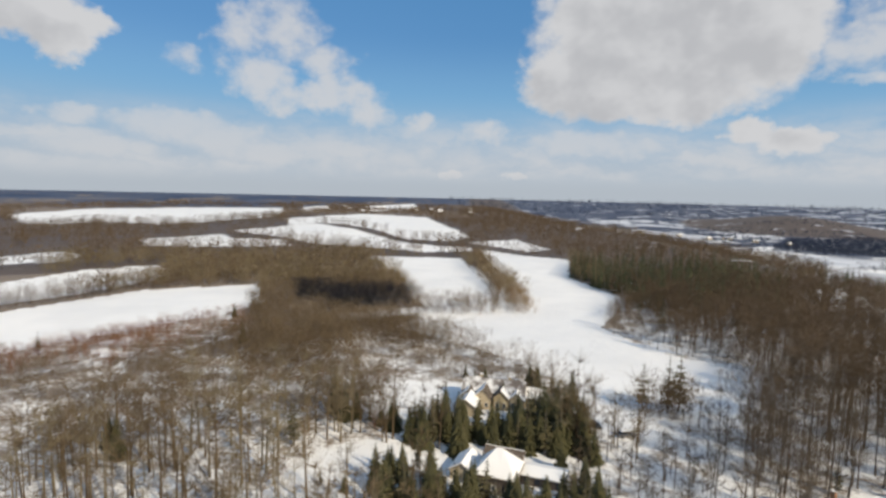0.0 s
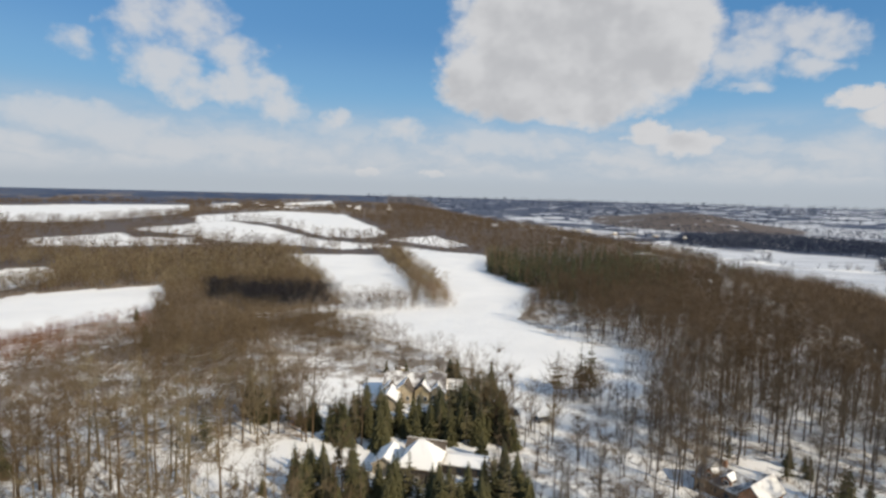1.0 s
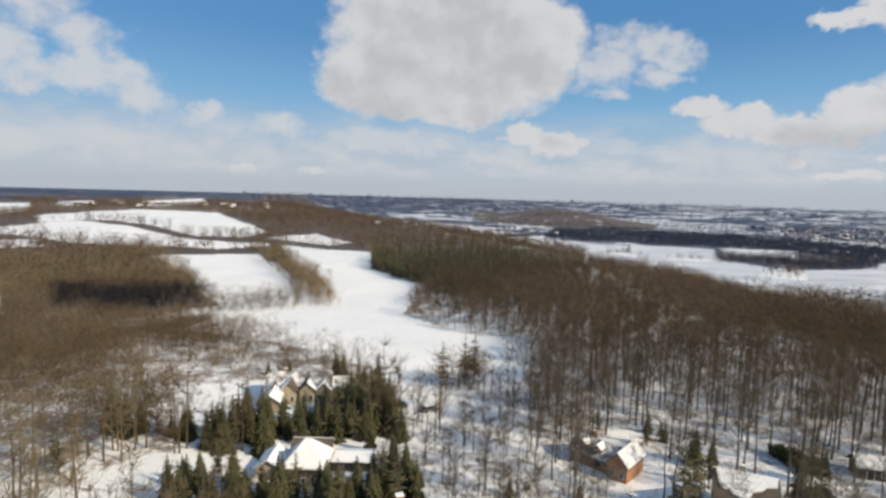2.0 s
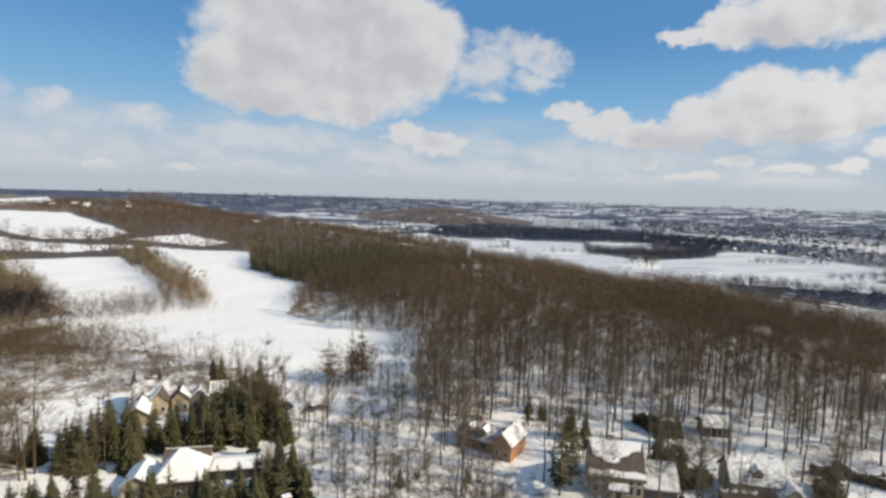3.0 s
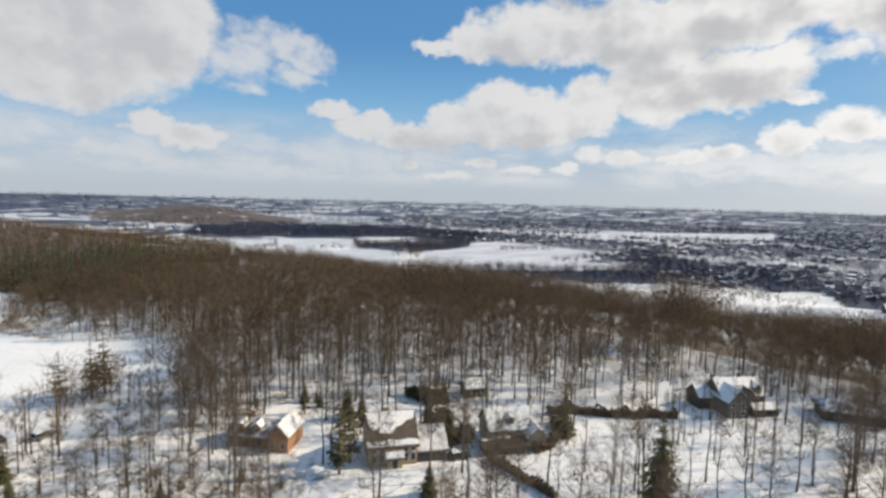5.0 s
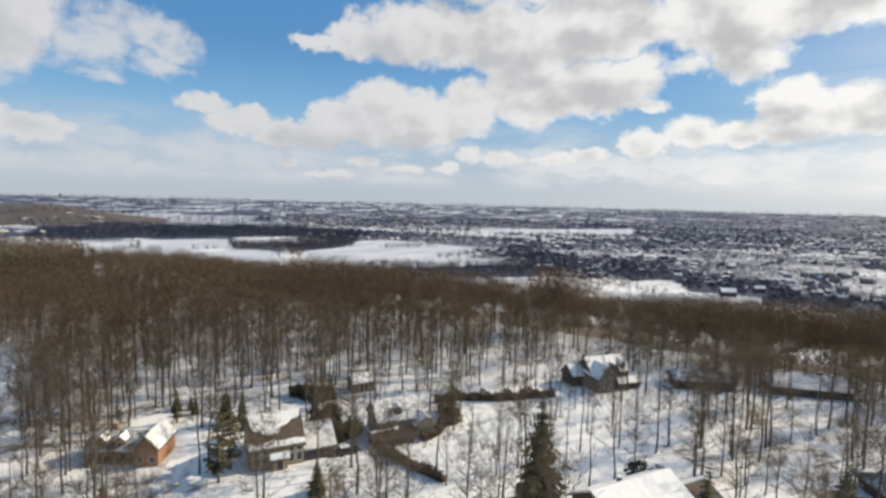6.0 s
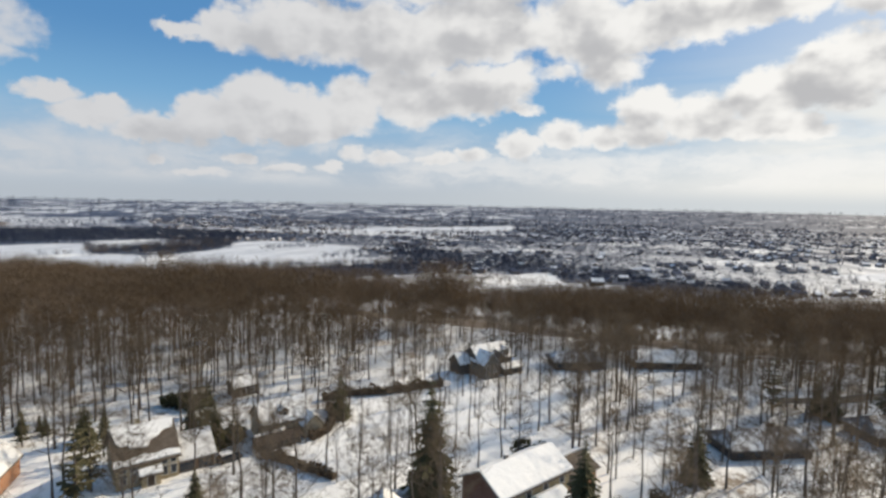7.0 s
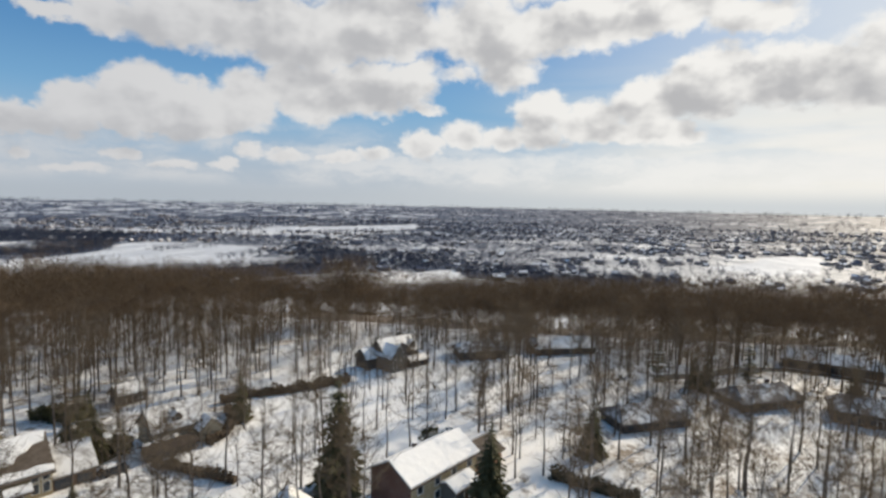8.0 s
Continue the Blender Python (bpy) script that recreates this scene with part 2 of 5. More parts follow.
def two_tone(name, a, b, scale, rough=0.85, grain=0.0, vary=None, stretch=(1, 1, 1), bump=0.0):
    """A surface of two near colours in blotches, with finer grain and a shift from piece to piece."""
    m = Mat(name)
    p = m.scaled(m.coord("Object"), stretch)
    c = m.mix(m.step(m.noise(p, scale), 0.35, 0.65), a, b)
    if grain:
        g = m.noise(p, scale * 9, 3.0)
        c = m.mix(m.step(g, 0.45, 0.75, (0.0, grain)), c, tuple(v * 0.45 for v in a))
        if bump:
            m.bump(g, bump, 0.05)
    if vary:
        c = m.mix(m.step(m.random() if vary == "object" else m.island(), 0.0, 1.0, (0.0, 0.55 if vary == "object" else 0.3)), c, tuple(v * 0.6 for v in b))
    return m.done(c, rough)


def lets_light_through(mat, amount=0.45):
    """Fine twigs take light from every side: part of it passes on."""
    n, l = mat.node_tree.nodes, mat.node_tree.links
    b, out = n["Principled BSDF"], n["Material Output"]
    through_ = n.new("ShaderNodeBsdfTranslucent")
    l.new(b.inputs["Base Color"].links[0].from_socket, through_.inputs["Color"])
    both = n.new("ShaderNodeMixShader")
    both.inputs[0].default_value = amount
    l.new(b.outputs[0], both.inputs[1]), l.new(through_.outputs[0], both.inputs[2])
    l.new(both.outputs[0], out.inputs["Surface"])


def make_snow(name, litter):
    """Wind-packed snow; leaf litter shows through under the trees where the sheet says so."""
    m = Mat(name)
    p = m.coord("world")
    big, small = m.noise(p, 0.03, 4.0), m.noise(p, 0.9, 4.0)
    c = m.mix(m.step(big, 0.35, 0.7), (0.90, 0.88, 0.845), (0.82, 0.805, 0.78))
    if litter:
        patch = m.noise(p, 0.11, 6.0, 0.65)
        twiggy = m.noise(m.scaled(p, (1.0, 1.0, 0.3)), 0.75, 4.0, 0.7)
        mat_ = m.math("ADD", m.math("MULTIPLY", patch, 0.6), m.math("MULTIPLY", twiggy, 0.5))
        bare = m.step(m.math("ADD", mat_, m.math("MULTIPLY", m.attr("litter"), 0.6)), 0.71, 0.87, (0.0, 0.9))
        amount = m.math("MULTIPLY", bare, m.step(m.attr("litter"), 0.02, 0.12))
        leaf = m.mix(m.step(m.noise(p, 0.35), 0.35, 0.65), (0.13, 0.083, 0.045), (0.2, 0.138, 0.08))
        # plain fields and far snow greyed: shade and haze put into the colour
        dull_noise = m.noise(m.scaled(p, (0.25, 1.0, 1.0)), 0.03, 5.0, 0.6)
        dulled = m.mix(m.step(dull_noise, 0.38, 0.66), (0.67, 0.675, 0.69), (0.47, 0.485, 0.515))
        c = m.mix(m.attr("dulled_snow"), c, dulled)
        c = m.mix(amount, c, leaf)
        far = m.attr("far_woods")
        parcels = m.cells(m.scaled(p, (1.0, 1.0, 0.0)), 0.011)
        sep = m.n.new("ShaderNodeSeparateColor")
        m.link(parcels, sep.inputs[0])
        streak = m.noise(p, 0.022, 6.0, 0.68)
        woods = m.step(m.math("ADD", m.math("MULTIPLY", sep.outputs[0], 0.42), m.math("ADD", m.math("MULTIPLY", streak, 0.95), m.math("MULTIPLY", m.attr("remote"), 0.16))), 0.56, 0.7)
        # woods far off: distance haze is put into this dark blue
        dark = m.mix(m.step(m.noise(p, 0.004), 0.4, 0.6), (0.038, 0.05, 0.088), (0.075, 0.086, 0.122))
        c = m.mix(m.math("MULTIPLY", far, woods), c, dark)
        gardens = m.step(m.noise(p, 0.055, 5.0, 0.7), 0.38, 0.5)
        # town gardens and copse floors, tinted with the same haze blue
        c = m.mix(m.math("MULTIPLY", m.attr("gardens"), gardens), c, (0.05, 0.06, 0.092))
        brown = m.attr("brown_woods")
        c = m.mix(m.math("MULTIPLY", brown, m.step(m.noise(p, 0.02, 5.0), 0.27, 0.4)), c, (0.115, 0.088, 0.07))
    m.bump(m.math("ADD", m.math("MULTIPLY", m.noise(p, 0.25, 5.0), 1.0), m.math("MULTIPLY", small, 0.35)), 0.55, 0.6)
    m.b.inputs["Subsurface Weight"].default_value = 0.0
    return m.done(c, 0.65, 0.0, 0.25)


def make_brick(name, a, b, mortar):
    m = Mat(name)
    n = m.n.new("ShaderNodeTexBrick")
    sep = m.n.new("ShaderNodeSeparateXYZ")
    m.link(m.coord("Object"), sep.inputs[0])
    com = m.n.new("ShaderNodeCombineXYZ")
    m.link(m.math("ADD", sep.outputs[0], sep.outputs[1]), com.inputs[0])
    m.link(sep.outputs[2], com.inputs[1])
    m.link(com.outputs[0], n.inputs["Vector"])
    n.inputs["Scale"].default_value = 1.0
    n.inputs["Brick Width"].default_value, n.inputs["Row Height"].default_value, n.inputs["Mortar Size"].default_value = 0.24, 0.085, 0.01
    n.inputs["Color1"].default_value, n.inputs["Color2"].default_value, n.inputs["Mortar"].default_value = (*a, 1), (*b, 1), (*mortar, 1)
    c = m.mix(m.step(m.noise(m.coord("Object"), 0.5), 0.4, 0.7, (0.0, 0.5)), n.outputs["Color"], tuple(v * 0.6 for v in a))
    m.bump(n.outputs["Fac"], 0.3, 0.01)
    return m.done(c, 0.85)


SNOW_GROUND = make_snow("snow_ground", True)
SNOW = make_snow("snow_cap", False)
BARK = two_tone("grey_brown_bark", (0.105, 0.085, 0.07), (0.17, 0.145, 0.125), 1.2, 0.9, 0.5, "object", (2, 2, 0.3), 0.4)
TWIG = two_tone("brown_twigs", (0.13, 0.098, 0.066), (0.19, 0.148, 0.105), 0.25, 0.9, 0.0, "object")
TWIG_FAR = two_tone("forest_twigs", (0.115, 0.08, 0.048), (0.16, 0.113, 0.072), 0.03, 0.9, 0.0, "island")
SCRUB = two_tone("thicket_twigs", (0.145, 0.10, 0.055), (0.22, 0.16, 0.095), 0.035, 0.9, 0.0, "island")
SAPLING = two_tone("sapling_bark", (0.23, 0.18, 0.105), (0.32, 0.26, 0.165), 0.045, 0.9, 0.0, "island")
# near-black twigs: a cloud's shadow put into the bark colour
CLOUD_SHADED_TWIG = two_tone("cloud_shaded_twigs", (0.022, 0.022, 0.027), (0.036, 0.034, 0.038), 0.03, 0.9, 0.0, "island")
OLIVE_SCRUB = two_tone("olive_thicket_twigs", (0.21, 0.16, 0.085), (0.30, 0.235, 0.14), 0.035, 0.9, 0.0, "island")
RUSSET = two_tone("russet_brush", (0.25, 0.105, 0.05), (0.30, 0.15, 0.075), 0.05, 0.9, 0.0, "island")
HEDGEROW = two_tone("hedgerow_twigs", (0.25, 0.155, 0.07), (0.33, 0.22, 0.11), 0.05, 0.9, 0.0, "island")
NEEDLES = two_tone("spruce_needles", (0.042, 0.046, 0.02), (0.1, 0.09, 0.036), 0.6, 0.8, 0.4, "object")
OLIVE = two_tone("pine_needles", (0.075, 0.067, 0.03), (0.125, 0.106, 0.05), 0.5, 0.8, 0.4, "object")
NEEDLES_FAR = two_tone("far_conifers", (0.035, 0.045, 0.02), (0.075, 0.075, 0.034), 0.02, 0.8, 0.0, "island")
# plain trees: the blue of distance haze is mixed into the colour
HAZE_BLUE_TREES = two_tone("plain_trees", (0.024, 0.035, 0.068), (0.045, 0.053, 0.08), 0.006, 0.9, 0.0, "island")
BRICK = make_brick("red_brick", (0.14, 0.06, 0.04), (0.105, 0.044, 0.032), (0.2, 0.17, 0.145))
ORANGE_BRICK = make_brick("orange_brick", (0.40, 0.17, 0.07), (0.33, 0.13, 0.055), (0.4, 0.32, 0.25))
STONE = make_brick("buff_stone", (0.42, 0.33, 0.175), (0.32, 0.245, 0.13), (0.45, 0.4, 0.32))
GREY_STONE = make_brick("grey_stone", (0.14, 0.14, 0.13), (0.095, 0.095, 0.092), (0.18, 0.18, 0.165))
SIDING = two_tone("tan_siding", (0.40, 0.33, 0.23), (0.46, 0.39, 0.28), 0.4, 0.8, 0.2, None, (1, 1, 9), 0.3)
BROWN_SIDING = two_tone("brown_cedar_siding", (0.15, 0.095, 0.06), (0.20, 0.13, 0.085), 0.5, 0.8, 0.3, None, (1, 1, 9), 0.3)
DARK_SIDING = two_tone("dark_board_siding", (0.075, 0.06, 0.052), (0.11, 0.09, 0.075), 0.5, 0.8, 0.3, None, (1, 1, 9), 0.3)
SHINGLE = two_tone("brown_asphalt_shingles", (0.10, 0.078, 0.06), (0.145, 0.115, 0.09), 0.7, 0.9, 0.5, None, (1, 1, 3), 0.4)
DARK_SHINGLE = two_tone("charcoal_shingles", (0.045, 0.045, 0.05), (0.07, 0.068, 0.07), 0.7, 0.9, 0.5, None, (1, 1, 3), 0.4)
TRIM = two_tone("off_white_trim", (0.62, 0.60, 0.55), (0.7, 0.68, 0.63), 0.8, 0.6)
DARK_TRIM = two_tone("dark_brown_trim", (0.06, 0.042, 0.03), (0.085, 0.06, 0.045), 0.8, 0.7)
ASPHALT = two_tone("wet_asphalt", (0.05, 0.045, 0.042), (0.085, 0.075, 0.068), 0.5, 0.7, 0.4, None, (1, 1, 1), 0.2)
HEDGE = two_tone("cedar_hedge", (0.04, 0.042, 0.024), (0.075, 0.06, 0.036), 0.9, 0.9, 0.6, "island")
BROWN_HEDGE = two_tone("brown_beech_hedge", (0.10, 0.07, 0.045), (0.14, 0.10, 0.065), 0.9, 0.9, 0.6, "island")
for _m in (TWIG, TWIG_FAR, SCRUB, OLIVE_SCRUB, SAPLING, CLOUD_SHADED_TWIG, RUSSET, HEDGEROW, HAZE_BLUE_TREES):
    lets_light_through(_m, 0.25 if _m in (TWIG_FAR, HAZE_BLUE_TREES) else 0.45)
# town roofs: some snowy white, the others in a haze-tinted dark blue
FAR_ROOF = Mat("town_roofs")
_pick = FAR_ROOF.island()
FAR_ROOF = FAR_ROOF.done(FAR_ROOF.mix(FAR_ROOF.step(_pick, 0.36, 0.4), (0.78, 0.77, 0.76), (0.07, 0.08, 0.115)), 0.75)
FAR_WALL = Mat("town_walls")
_pick = FAR_WALL.island()
FAR_WALL = FAR_WALL.done(FAR_WALL.mix(_pick, (0.15, 0.12, 0.11), (0.36, 0.32, 0.29)), 0.85)


def make_glass():
    m = Mat("window_glass")
    return m.done(m.mix(m.noise(m.coord("Object"), 0.8), (0.018, 0.022, 0.028), (0.035, 0.04, 0.047)), 0.08, 0.0, 0.6)


GLASS = make_glass()


def make_dusted(name, low, high):
    """Thin snow on a roof with the shingles showing in scraps."""
    m = Mat(name)
    p = m.coord("world")
    n = m.math("ADD", m.math("MULTIPLY", m.noise(p, 0.5, 5.0, 0.65), 0.7), m.math("MULTIPLY", m.noise(p, 0.12, 3.0), 0.3))
    m.bump(m.noise(p, 2.0, 4.0), 0.4, 0.1)
    return m.done(m.mix(m.step(n, low, high), (0.74, 0.73, 0.71), (0.15, 0.125, 0.11)), 0.8)


DUSTED = make_dusted("dusted_roof", 0.37, 0.56)
PATCHY = make_dusted("patchy_roof_snow", 0.46, 0.68)
PAINT_DARK = two_tone("dark_car_paint", (0.02, 0.022, 0.026), (0.03, 0.032, 0.036), 0.5, 0.3)
PAINT_GREY = two_tone("grey_car_paint", (0.10, 0.10, 0.11), (0.13, 0.13, 0.14), 0.5, 0.35)
RUBBER = two_tone("tyre_rubber", (0.02, 0.02, 0.02), (0.03, 0.03, 0.03), 3.0, 0.9)

# ---------------------------------------------------------------- mesh helpers


class Geo:
    """Collects corners and faces of one mesh."""

    def __init__(self):
        self.v, self.f = [], []

    def poly(self, pts):
        i = len(self.v)
        self.v += [tuple(p) for p in pts]
        self.f.append(tuple(range(i, i + len(pts))))

    def solid(self, low, high):
        """A closed body between two loops of as many corners."""
        i, n = len(self.v), len(low)
        self.v += [tuple(p) for p in low] + [tuple(p) for p in high]
        self.f.append(tuple(range(i + n - 1, i - 1, -1)))
        self.f.append(tuple(range(i + n, i + 2 * n)))
        for k in range(n):
            j = (k + 1) % n
            self.f.append((i + k, i + j, i + n + j, i + n + k))

    def box(self, x, y, z, sx, sy, sz):
        """A box on its base centre."""
        c = [(x - sx / 2, y - sy / 2), (x + sx / 2, y - sy / 2), (x + sx / 2, y + sy / 2), (x - sx / 2, y + sy / 2)]
        self.solid([(*p, z) for p in c], [(*p, z + sz) for p in c])

    def tube(self, pts, radii, sides=6):
        """A tapered tube along points."""
        i = len(self.v)
        for p, r in zip(pts, radii):
            for k in range(sides):
                a = 2 * math.pi * k / sides
                self.v.append((p[0] + r * math.cos(a), p[1] + r * math.sin(a), p[2]))
        for s in range(len(pts) - 1):
            for k in range(sides):
                j = (k + 1) % sides
                self.f.append((i + s * sides + k, i + s * sides + j, i + (s + 1) * sides + j, i + (s + 1) * sides + k))
        self.f.append(tuple(range(i + (len(pts) - 1) * sides, i + len(pts) * sides)))
        self.f.append(tuple(range(i + sides - 1, i - 1, -1)))

    def mesh(self, name, mat):
        me = bpy.data.meshes.new(name)
        me.from_pydata(self.v, [], self.f)
        me.materials.append(mat)
        me.update()
        return me


def part(name, geo, mat, parent, label=""):
    """One mesh under a thing or under a part."""
    me = geo if isinstance(geo, bpy.types.Mesh) else geo.mesh(name, mat)
    ob = new(name, me)
    ob.parent = parent
    return tagged(ob, label)


def thing(name, m, label, category, group="", kind=""):
    ob = new(name)
    ob.matrix_basis = m
    return tagged(ob, label, category, group, kind)


def bulk(name, verts, tris, mat, smooth=False):
    """One mesh from arrays of corners and triangles."""
    me = bpy.data.meshes.new(name)
    me.vertices.add(len(verts))
    me.vertices.foreach_set("co", np.asarray(verts, np.float32).ravel())
    me.loops.add(3 * len(tris))
    me.loops.foreach_set("vertex_index", np.asarray(tris, np.int32).ravel())
    me.polygons.add(len(tris))
    me.polygons.foreach_set("loop_start", np.arange(0, 3 * len(tris), 3, dtype=np.int32))
    me.polygons.foreach_set("use_smooth", np.full(len(tris), smooth))
    me.materials.append(mat)
    me.update(calc_edges=True)
    return me


def smooth01(v, low, high):
    v = np.clip((np.asarray(v, float) - low) / (high - low), 0, 1)
    return v * v * (3 - 2 * v)


# ---------------------------------------------------------------- the lie of the land
# brow of the escarpment, from south to north; the plateau lies west of it, the plain 52 m below to the east
BROW = [(60, -2500), (60, -700), (110, -400), (158, -220), (172, -110), (172, 0), (176, 60), (178, 110), (160, 170), (148, 225), (175, 330),
        (200, 430), (185, 600), (115, 900), (10, 1300), (-220, 2300), (-560, 4900)]


def past_brow(x, y):
    """How far east of the brow a place lies."""
    x, y = np.asarray(x, float), np.asarray(y, float)
    best = np.full(x.shape, 1e9)
    for (ax, ay), (bx, by) in zip(BROW, BROW[1:]):
        dx, dy = bx - ax, by - ay
        k = np.clip(((x - ax) * dx + (y - ay) * dy) / (dx * dx + dy * dy), 0, 1)
        best = np.minimum(best, np.hypot(x - ax - k * dx, y - ay - k * dy))
    ys = [p[1] for p in BROW]
    return np.where(x > np.interp(y, ys, [p[0] for p in BROW]), best, -best)


def rolls(x, y, size):
    return np.sin(x / size + 1.3 * np.sin(y / size * 0.7)) * np.cos(y / size * 0.9 + 0.8 * np.sin(x / size * 0.6 + 1))


def land(x, y):
    """The ground's height."""
    x, y = np.asarray(x, float), np.asarray(y, float)
    r, az = np.hypot(x, y), np.degrees(np.arctan2(x, y))
    z = -52 * smooth01(past_brow(x, y), 6, 230)
    z = z + 1.3 * rolls(x, y, 37) * smooth01(r, 150, 260) * smooth01(r, 2600, 900) + 3.0 * rolls(x, y, 190) * smooth01(r, 350, 800) * smooth01(r, 1900, 1000)
    z = z + (17 - z) * smooth01(r, 1900, 4900)
    z = z + 22 * smooth01(az, -4.0, -9.0) * np.exp(-(((r - 2900) / 520) ** 2))
    z = z + 52 * np.exp(-(((x - 940) / 230) ** 2 + ((y - 2110) / 330) ** 2))
    z = z + 14 * np.exp(-(((x - 520) / 330) ** 2 + ((y - 2500) / 330) ** 2))
    return z


def inside(x, y, ring):
    """Whether places lie within a closed outline."""
    x, y = np.asarray(x, float), np.asarray(y, float)
    odd = np.zeros(x.shape, bool)
    for (ax, ay), (bx, by) in zip(ring, ring[1:] + ring[:1]):
        cross = (ay > y) != (by > y)
        with np.errstate(divide="ignore", invalid="ignore"):
            odd ^= cross & (x < (bx - ax) * (y - ay) / (by - ay + 1e-12) + ax)
    return odd


# open snow on the plateau
OPEN = [
    [(-40, 482), (-45, 565), (38, 480), (33, 383), (57, 303), (33, 235), (47, 201), (72, 180), (52, 160), (34, 150), (20, 156), (5, 172), (-20, 198), (-52, 217), (-46, 240), (2, 258), (4, 285), (-14, 370)],
    [(-133, 450), (-56, 478), (-32, 366), (-16, 290), (-44, 258), (-62, 290), (-80, 350)],
    [(-230, 150), (-215, 225), (-204, 264), (-150, 288), (-124, 243), (-132, 222), (-155, 186), (-172, 150)],
    [(-320, 200), (-290, 262), (-285, 315), (-254, 350), (-220, 305), (-228, 252), (-240, 205)],
    [(-954, 883), (-1052, 1200), (-958, 1457), (-746, 1616), (-543, 1155), (-520, 914), (-519, 708), (-652, 748), (-645, 671), (-692, 667)],
    [(-388, 502), (-365, 615), (-319, 561), (-263, 575), (-236, 522), (-305, 484), (-355, 467)],
    [(-370, 650), (-357, 799), (-348, 875), (-215, 720), (-128, 596), (-85, 569), (-153, 513), (-232, 559), (-281, 597)],
    [(-459, 995), (-453, 1171), (-397, 1334), (-239, 1306), (-69, 711), (-85, 635), (-140, 651), (-248, 807), (-353, 914), (-362, 795)],
    [(-64, 626), (-12, 703), (27, 584), (6, 550)],
    [(-761, 1778), (-728, 1937), (-553, 1470), (-589, 1392)],
    [(-602, 2005), (-481, 2366), (-391, 1943), (-415, 1478)],
    [(-147, 523), (-104, 566), (-60, 580), (-52, 549), (-94, 510)],
    [(-399, 361), (-376, 400), (-341, 375), (-324, 344), (-354, 320)],
]
# open snow on the plain
FIELDS = [
    [(97, 1071), (378, 1965), (528, 1664), (479, 1510), (341, 1774), (84, 931)],
    [(534, 1167), (663, 1116), (619, 1030), (520, 982), (471, 1030)],
    [(706, 1160), (844, 1056), (689, 853), (599, 900), (581, 961)],
    [(193, 553), (496, 981), (663, 820), (694, 737), (632, 675), (596, 649), (632, 608), (554, 532), (552, 600), (492, 722)],
    [(860, 1032), (934, 919), (852, 856), (763, 924)],
    [(727, 700), (896, 731), (1032, 808), (1115, 786), (1103, 656), (1049, 522), (944, 448), (843, 448), (892, 358), (848, 336), (737, 417), (625, 498), (554, 532)],
    [(565, 396), (612, 330), (719, 260), (676, 244), (576, 304), (540, 421)],
    [(571, 301), (637, 254), (609, 236), (530, 236), (530, 278)],
]
FIELDS += [
    [(630, 143), (700, 61), (711, -11), (654, -16), (601, 52), (548, 94), (550, 125)],
    [(665, -167), (698, -206), (727, -296), (673, -272), (636, -211), (590, -160)],
    [(672, -92), (687, -113), (644, -114), (641, -97)],
    [(941, -293), (1037, -420), (1161, -488), (1240, -640), (902, -467), (855, -369), (906, -329)],
    [(1783, 881), (2369, 433), (1972, 360), (1575, 760)],
]
# belts of the far suburb where snow lies open between the houses
PALE_BELTS = [
    [(1295, 1482), (1876, 1072), (2055, 834), (1893, 517), (1863, 370), (1701, 337), (1492, 533), (1527, 871), (1317, 1146), (1127, 1290)],
    [(834, 2017), (1487, 2447), (1666, 1908), (1500, 1718), (1048, 1724), (880, 1829)],
]
# dark woods on the plain
COPSES = [
    [(717, 1605), (927, 1672), (1148, 1517), (1266, 1355), (1361, 1079), (1152, 884), (936, 764), (992, 997), (724, 1191), (599, 1186), (524, 1266)],
    [(814, 1007), (752, 911), (851, 836), (989, 808), (902, 728), (732, 704), (698, 745), (686, 840)],
    [(609, 475), (722, 409), (858, 311), (787, 278), (726, 255), (620, 335), (581, 374), (555, 424)],
    [(981, 455), (1105, 456), (1073, 381), (1003, 282), (890, 249), (863, 313), (914, 367)],
    [(804, 87), (888, -12), (774, -42), (777, -181), (757, -223), (685, -172), (621, -117), (654, -16), (716, -11), (714, 62)],
    [(735, 250), (790, 120), (880, 60), (990, 150), (960, 330), (880, 390), (800, 320)],
]
# low brush along the margin of the western field
RUSSET_STRIP = [(-175, 140), (-171, 153), (-165, 181), (-151, 212), (-126, 233), (-108, 205), (-104, 188), (-112, 166), (-123, 145), (-138, 136), (-150, 126)]
# clearings and yards: x, y, radius
YARDS = [(-4, 102, 15), (-29, 99, 13.5), (-26, 140, 13), (20, 136, 11), (25, 150, 8), (-8, 142, 14), (56, 95, 11), (69, 75, 13), (86, 62, 13), (91, 58, 8), (106, 80, 7),
         (138, 38, 15), (128, 33, 12), (122, 22, 14), (112, 54, 8), (120, 48, 7), (78, 13, 14), (98, 32, 21), (112, 40, 19), (86, 45, 13), (164, -17, 12), (150, 10, 11), (113, -26, 12), (124, -53, 13),
         (120, -72, 12), (163, -86, 14), (84, -13, 9), (95, -5, 9), (12, 80, 10), (74, 50, 9), (50, 86, 7), (52, 91, 7), (157, 21, 8), (151, 26, 7)]


# thin sunlit brush beside the big field
LIGHT_BRUSH = [(-69, 170), (-54, 192), (-30, 184), (-14, 176), (-4, 166), (-14, 150), (-36, 132), (-48, 140)]
# open snow between the parked cars and the grove
CORRIDOR = [(23, 171), (45, 155), (41, 131), (30, 111), (22, 116), (17, 144)]
# sparse young trees where the field runs into the forest
THIN_WOOD = [(46, 194), (73, 191), (78, 168), (66, 143), (46, 131), (41, 143), (34, 158)]
